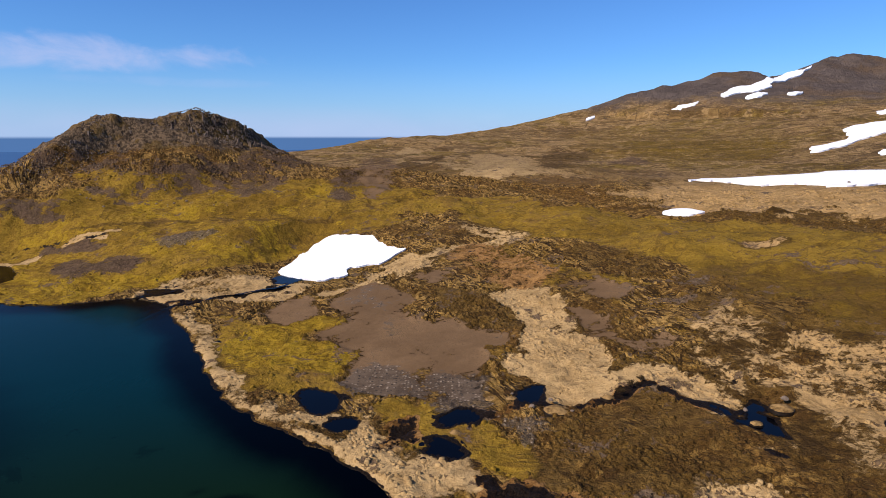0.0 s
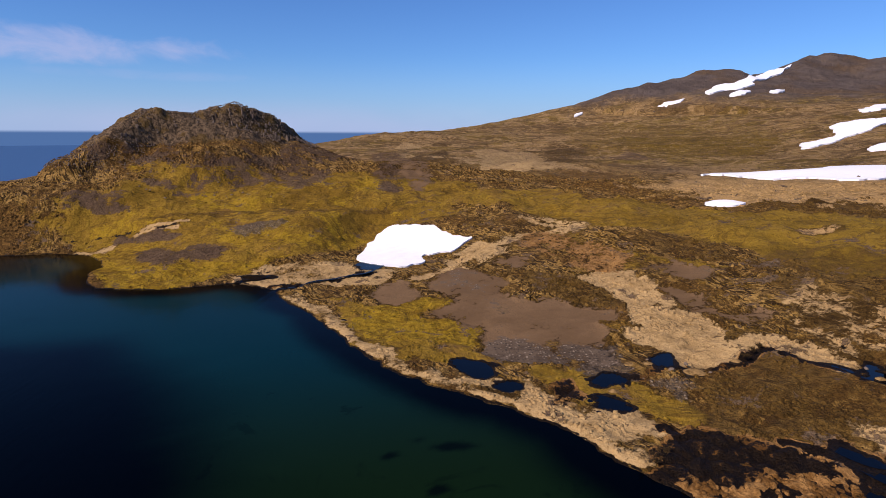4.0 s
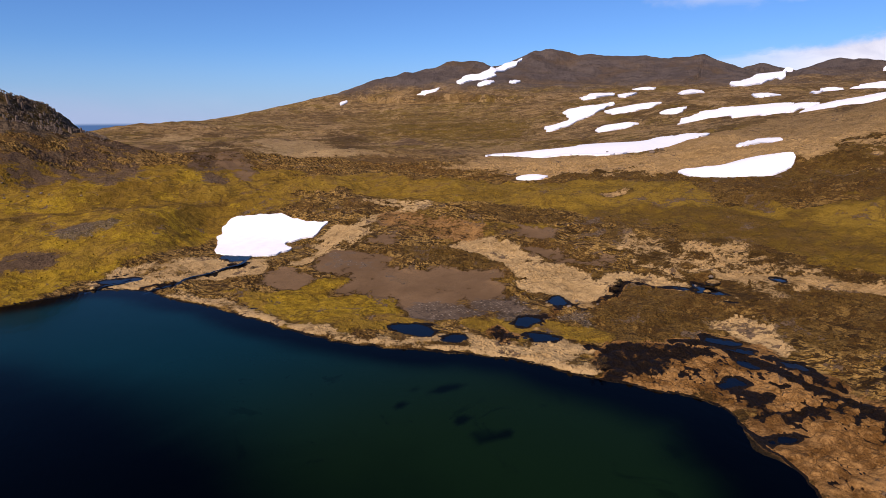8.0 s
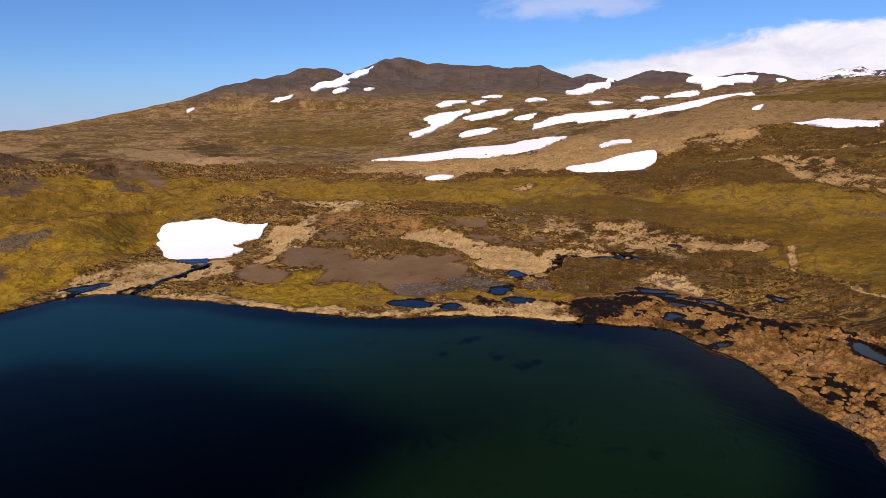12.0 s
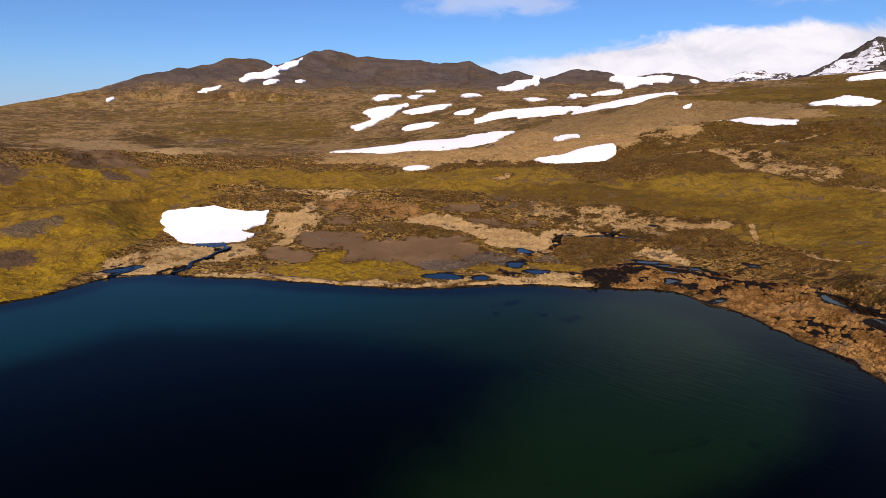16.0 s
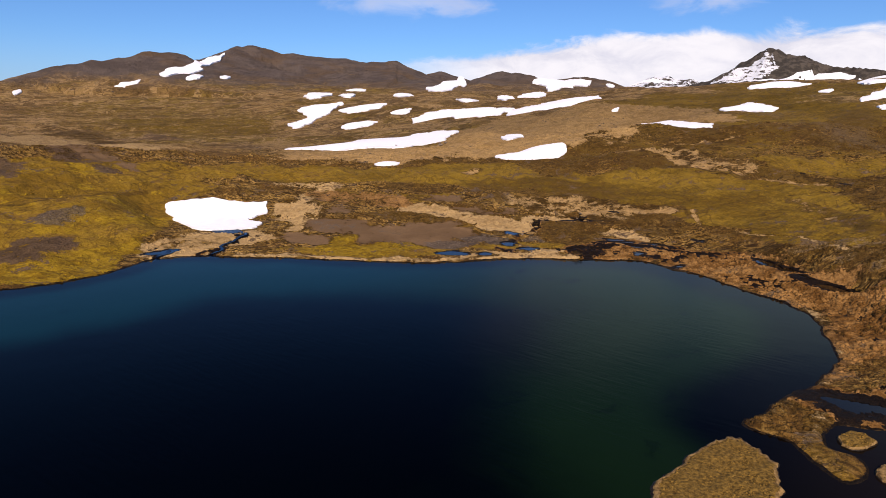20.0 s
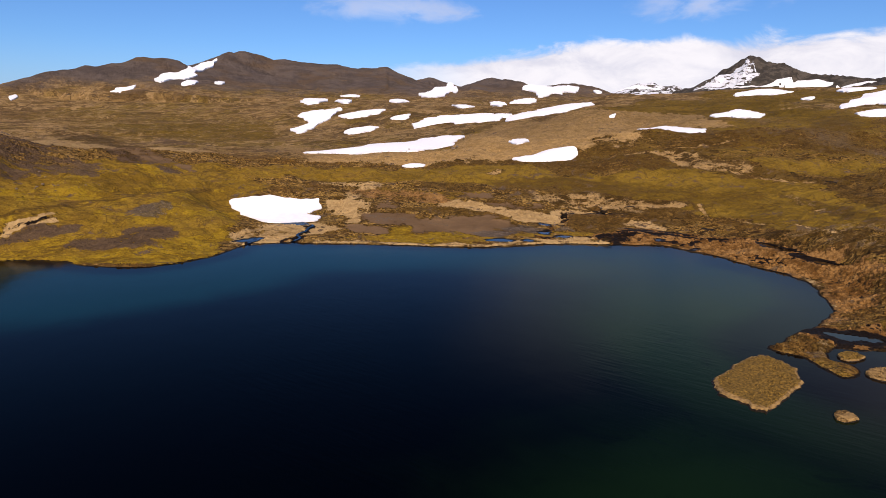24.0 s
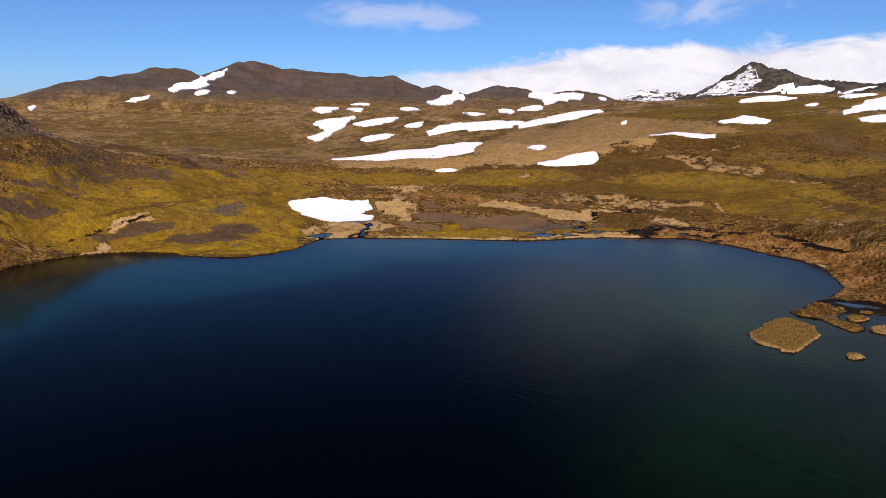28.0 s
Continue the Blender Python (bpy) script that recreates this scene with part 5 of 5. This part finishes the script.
def cap(radius, high, sides, lean):
    """A rough cushion of grass: two rings and a top."""
    verts = [(radius * math.cos(6.283 * k / sides) * random.uniform(0.8, 1.2), radius * math.sin(6.283 * k / sides) * random.uniform(0.8, 1.2), -0.25) for k in range(sides)]
    verts += [(0.72 * v[0] + lean[0], 0.72 * v[1] + lean[1], high * random.uniform(0.55, 0.85)) for v in verts]
    verts.append((lean[0] * 1.5, lean[1] * 1.5, high))
    faces = [(k, (k + 1) % sides, sides + (k + 1) % sides, sides + k) for k in range(sides)]
    faces += [(sides + k, sides + (k + 1) % sides, 2 * sides) for k in range(sides)]
    return verts, faces


def islet(outline, high, label, seed, pale):
    """A turf islet: wet peat foot, ragged grassy bank, lumpy top."""
    base = closed_curve(outline, 16)
    mid = base.mean(0)
    size = float(np.min(np.ptp(base, 0)))
    q = np.arange(len(base)) * 0.35
    base = mid + (base - mid) * (1 + 0.06 * rough(q, q * 0 + seed, 1.0, 4, seed))[:, None]
    holder = new("islet")
    holder.location = (float(mid[0]), float(mid[1]), 0)
    n = len(base)

    def shell(name, rings, material_):
        verts, faces = [], []
        for s, z in rings:
            p = (base - mid) * s
            k = rough(p[:, 0] + mid[0], p[:, 1] + mid[1], 1.6, 3, seed + 5)
            low = 1.0 if z > 0.15 else 0.0
            for (px, py), w in zip(p, k):
                verts.append((float(px), float(py), float(z * high + low * 0.16 * w)))
        for a in range(len(rings) - 1):
            for b in range(n):
                w = (b + 1) % n
                faces.append((a * n + b, a * n + w, (a + 1) * n + w, (a + 1) * n + b))
        if rings[-1][0] < 0.1:
            verts.append((0.0, 0.0, float(rings[-1][1] * high)))
            faces += [((len(rings) - 1) * n + b, (len(rings) - 1) * n + (b + 1) % n, len(verts) - 1) for b in range(n)]
        return mesh_thing(name, verts, faces, [material_], None, holder)

    shell("peat_foot", [(1.07, -1.2), (1.03, -0.1), (1.0, 0.18), (0.97, 0.32)], WET_EDGE)
    shell("grass_bank", [(0.99, 0.1), (0.975, 0.5), (0.95, 0.78), (0.92, 0.88), (0.89, 0.86)], STRAW)
    steps = np.linspace(0.89, 0.04, max(6, int(size * 1.8)))
    shell("turf_top", [(0.905, 0.82)] + [(float(s), 0.93 + 0.12 * (1 - float(s))) for s in steps], STRAW if pale else TURF)
    verts, faces = [], []
    for _ in range(int(size * size * 4.0)):
        k, u = random.randrange(n), math.sqrt(random.random()) * 0.90
        px, py = float(base[k, 0] - mid[0]) * u, float(base[k, 1] - mid[1]) * u
        r = random.uniform(0.08, 0.24)
        v, f = cap(r, r * random.uniform(0.25, 0.6), 6, (random.uniform(-0.2, 0.2) * r, random.uniform(-0.2, 0.2) * r))
        q = len(verts)
        verts += [(px + a, py + b, high * 0.95 + c) for a, b, c in v]
        faces += [tuple(q + w for w in one) for one in f]
    tagged(mesh_thing("rough_grass", verts, faces, [STRAW if pale else TURF], None, holder), "dry grass tussocks", kind="stuff")
    return tagged(holder, label, "islet", "islets in the lake")


islet([(-132, 4.5), (-120, 2.8), (-108, -0.5), (-109, -5), (-113, -9), (-121, -10.5), (-129, -8.5), (-137, -7), (-138, -3)], 0.6, "brown turf islet with pale straw banks in the lake", 5, False)
islet([(-133.5, -16.5), (-134.5, -18), (-132, -20.2), (-129.6, -18.6), (-131, -16.6)], 0.5, "tiny straw-coloured islet in the lake", 9, True)
islet([(-97, -15.8), (-93.4, -18), (-95, -21), (-99, -19.4), (-100, -17)], 0.6, "small turf islet beside the marshy spit", 13, False)
islet([(-106, -21), (-101.5, -22.8), (-100, -26), (-107.5, -26.5), (-108.5, -23)], 0.6, "small straw-topped islet by the outflow", 17, True)


# ---- the crag: broken columns and talus ----


def column(seed, tall):
    """A broken basalt column with five or six sides and a slanting top."""
    rnd = random.Random(seed)
    n = rnd.choice((5, 6))
    foot = [(math.cos(6.283 * k / n) * rnd.uniform(0.8, 1.15), math.sin(6.283 * k / n) * rnd.uniform(0.8, 1.15)) for k in range(n)]
    tilt = (rnd.uniform(-0.35, 0.35), rnd.uniform(-0.35, 0.35))
    verts = [(a, b, -1.0) for a, b in foot]
    verts += [(a * 0.94 + 0.1, b * 0.94, tall * 0.55) for a, b in foot]
    verts += [(a * 0.82, b * 0.82, tall + tilt[0] * a + tilt[1] * b) for a, b in foot]
    faces = [(h * n + k, h * n + (k + 1) % n, (h + 1) * n + (k + 1) % n, (h + 1) * n + k) for h in (0, 1) for k in range(n)]
    faces.append(tuple(2 * n + k for k in range(n)))
    me = bpy.data.meshes.new("column")
    me.from_pydata(verts, [], faces)
    me.materials.append(STONE)
    return me


def build_crag():
    holder = new("rock_crag")
    holder.location = (-180, 385, 40)
    shapes = [column(s, h) for s, h in enumerate((2.2, 2.8, 3.4, 2.0, 3.0, 2.5))]
    xs, ys = np.random.uniform(-245, -105, 16000), np.random.uniform(300, 500, 16000)
    s, high = crest_distance(xs, ys, CRAG)
    z = level(xs, ys)
    face = ((xs + 180) * 0.35 - (ys - 385) > -60)
    cliff = (s < 26) & (s > 7) & (z > 42) & face
    pick = np.nonzero(cliff)[0][:280]
    for k in pick:
        ob = new("column", shapes[int(k) % 6])
        ob.parent = holder
        r = 0.5 + 0.45 * random.random()
        ob.matrix_basis = Matrix.Translation((float(xs[k]) + 180, float(ys[k]) - 385, float(z[k]) - 42.1)) @ pose(0, 0, 0, random.uniform(-6, 6), random.uniform(-6, 6), random.uniform(0, 360)) @ Matrix.Diagonal((r, r, random.uniform(0.8, 1.15), 1))
    rest = np.nonzero((s < 62) & (z > 33) & face & (rough(xs, ys, 18, 3, 97) + 0.9 - s / 45 > 0))[0]
    verts, faces = [], []
    for k in rest:
        r = random.uniform(0.2, 0.5)
        v, f = cap(r, r * random.uniform(0.5, 1.0), 5, (random.uniform(-0.3, 0.3) * r, 0))
        q = len(verts)
        verts += [(float(xs[k]) + 180 + a, float(ys[k]) - 385 + b, float(z[k]) - 40 + c) for a, b, c in v]
        faces += [tuple(q + w for w in one) for one in f]
    ob = mesh_thing("talus", verts, faces, [STONE], None, holder)
    ob.data.polygons.foreach_set("use_smooth", np.zeros(len(ob.data.polygons), bool))
    tagged(ob, "fallen lava blocks below the cliff", kind="stuff")
    tagged(holder, "dark brown basalt crag of broken columns above the moss", "rock")


build_crag()


# ---- loose boulders and low shrubs ----


def rock_mesh(seed):
    """A worn boulder: a dented, flattened ball."""
    bm = bmesh.new()
    bmesh.ops.create_icosphere(bm, subdivisions=2, radius=1.0)
    rnd = random.Random(seed)
    shift = Vector((rnd.uniform(-9, 9), rnd.uniform(-9, 9), rnd.uniform(-9, 9)))
    for v in bm.verts:
        v.co *= 1 + 0.32 * noise.noise(v.co * 1.3 + shift) + 0.12 * noise.noise(v.co * 3.1 + shift)
        v.co.z *= 0.68
    me = bpy.data.meshes.new("boulder")
    bm.to_mesh(me), bm.free()
    me.materials.append(STONE)
    return me


ROCKS = [rock_mesh(s) for s in range(5)]


def boulder(px, py, size, label, sunk=0.25, group="loose boulders"):
    ob = new("boulder", random.choice(ROCKS))
    ob.matrix_basis = Matrix.Translation((px, py, float(level(px, py)) + size * (0.55 - sunk))) @ pose(0, 0, 0, random.uniform(-15, 15), random.uniform(-15, 15), random.uniform(0, 360)) @ Matrix.Diagonal((size, size * random.uniform(0.75, 1.1), size * random.uniform(0.7, 1.0), 1))
    return tagged(ob, label, "boulder", group)


for place_ in ((330, 456, 1.6), (344, 463, 1.3), (311, 435, 1.8), (345, 455, 1.4), (318, 431, 1.7), (276, 398, 1.2), (285, 401, 1.0), (260, 329, 2.2), (276, 335, 1.6), (281, 345, 1.3), (382, 395, 1.4)):
    boulder(*place_, "dark lava boulder melting out of the snow", -0.1, "boulders in the snow")
for _ in range(38):
    bx, by = random.uniform(-215, -95), random.uniform(292, 350)
    if 12 < float(level(bx, by)) < 38:
        boulder(bx, by, random.uniform(0.3, 0.75), "weathered lava boulder on the mossy slope", 0.25, "boulders on the slope")
for bx, by in ((-104, 244), (-100, 242), (-97, 245), (-93, 243), (-90, 246), (-95, 240), (-101, 247), (-88, 243), (-106, 246), (-98, 249)):
    boulder(bx, by, random.uniform(0.3, 0.6), "lava boulder in the stony patch on the moss", 0.3, "stones on the moss")
for bx, by in ((14, 112), (21, 108), (17, 106), (24, 103), (53, 97), (61, 99)):
    boulder(bx, by, random.uniform(0.35, 0.7), "pale stone at the edge of a bog pool", 0.2, "stones by the pools")


def shrub(px, py, wide, high, label, seed):
    """A low willow bush: crooked stems and many small leaf clumps."""
    rnd = random.Random(seed)
    holder = new("willow_shrub")
    holder.location = (px, py, float(level(px, py)))
    sv, sf, lv, lf = [], [], [], []
    for k in range(26):
        a, tip = rnd.uniform(0, 6.283), Vector((0, 0, 0))
        reach = wide * 0.5 * math.sqrt(rnd.random())
        end = Vector((math.cos(a) * reach, math.sin(a) * reach, high * rnd.uniform(0.5, 1.0) * (1 - 0.4 * reach / wide)))
        mid = end * 0.5 + Vector((rnd.uniform(-0.1, 0.1), rnd.uniform(-0.1, 0.1), high * 0.12))
        q = len(sv)
        for p, r in ((tip, 0.03), (mid, 0.02), (end, 0.008)):
            sv += [tuple(p + Vector((r * math.cos(w), r * math.sin(w), -0.15 if p is tip else 0))) for w in (0, 2.1, 4.2)]
        for h in (0, 3):
            sf += [(q + h + w, q + h + (w + 1) % 3, q + h + 3 + (w + 1) % 3, q + h + 3 + w) for w in range(3)]
        for _ in range(34):
            c = mid.lerp(end, rnd.random() ** 0.6) + Vector((rnd.gauss(0, 0.14), rnd.gauss(0, 0.14), rnd.gauss(0, 0.09)))
            u = Vector((rnd.gauss(0, 1), rnd.gauss(0, 1), rnd.gauss(0, 1))).normalized() * rnd.uniform(0.05, 0.1)
            v = u.cross(Vector((rnd.gauss(0, 1), rnd.gauss(0, 1), 1))).normalized() * 0.04
            q = len(lv)
            lv += [tuple(c - u), tuple(c + v), tuple(c + u), tuple(c - v)]
            lf.append((q, q + 1, q + 2, q + 3))
    mesh_thing("stems", sv, sf, [BARK], None, holder)
    mesh_thing("leaves", lv, lf, [LEAF], None, holder)
    return tagged(holder, label, "shrub")


BARK = plain_material("willow_bark", (0.03, 0.02, 0.014), (0.08, 0.055, 0.035), 6.0)
LEAF = plain_material("withered_leaf", (0.022, 0.014, 0.006), (0.075, 0.045, 0.015), 5.0)
shrub(37.5, 110.5, 3.4, 1.3, "dark leafless willow shrub at the edge of the straw", 3)
shrub(34.5, 108.5, 2.2, 0.9, "small dark willow shrub at the edge of the straw", 4)
shrub(40, 113, 1.8, 0.8, "small dark willow shrub at the edge of the straw", 6)
shrub(-0.6, 72.8, 4.6, 1.7, "dense dark willow shrub on the lake's edge beside the bog", 8)
shrub(2.6, 75.6, 3.0, 1.2, "low dark willow shrub beside the black bog", 9)


# ---- grassy hummocks in the pools ----


def hummock(px, py, wide, high, seed):
    """A rounded mound of dead grass: a lumpy dome with a dark wet foot."""
    holder = new("grass_hummock")
    holder.location = (px, py, float(level(px, py)) - 0.35)
    n, rings = 22, 7
    for name, lo, hi, material_ in (("peat_foot", -0.5, 0.22, WET_EDGE), ("grass_dome", 0.15, 1.0, STRAW)):
        verts, faces = [], []
        for k in range(rings):
            u = k / (rings - 1)
            z = lo + (hi - lo) * u
            reach = wide * (1.0 - 0.9 * max(0.0, z) ** 2.2) if name == "grass_dome" else wide * (1.06 - 0.05 * u)
            for q in range(n):
                a = math.tau * q / n
                r = reach * (1 + 0.16 * noise.noise(Vector((2 * math.cos(a), 2 * math.sin(a), seed))) + 0.05 * noise.noise(Vector((7 * math.cos(a), 7 * math.sin(a), seed + 4 * z))))
                verts.append((r * math.cos(a), 0.8 * r * math.sin(a), z * high + 0.05 * noise.noise(Vector((9 * a, 5 * z, seed)))))
        for k in range(rings - 1):
            faces += [(k * n + q, k * n + (q + 1) % n, (k + 1) * n + (q + 1) % n, (k + 1) * n + q) for q in range(n)]
        faces.append(tuple((rings - 1) * n + q for q in range(n)))
        mesh_thing(name, verts, faces, [material_], None, holder)
    return tagged(holder, "pale mound of dead grass at the edge of a bog pool", "hummock", "hummocks in the bog pools")


for place_ in ((59.2, 96.5, 2.1, 0.9, 1), (52.9, 92.9, 1.1, 0.6, 2), (21.4, 104.3, 2.6, 0.9, 3), (13.6, 110.4, 1.5, 0.7, 4), (9.8, 111.1, 1.4, 0.7, 5), (31.9, 107.4, 1.3, 0.6, 6), (41.4, 108.0, 1.2, 0.6, 7), (-7.6, 93.6, 1.3, 0.6, 8), (2.2, 99.2, 1.2, 0.7, 9)):
    hummock(*place_)
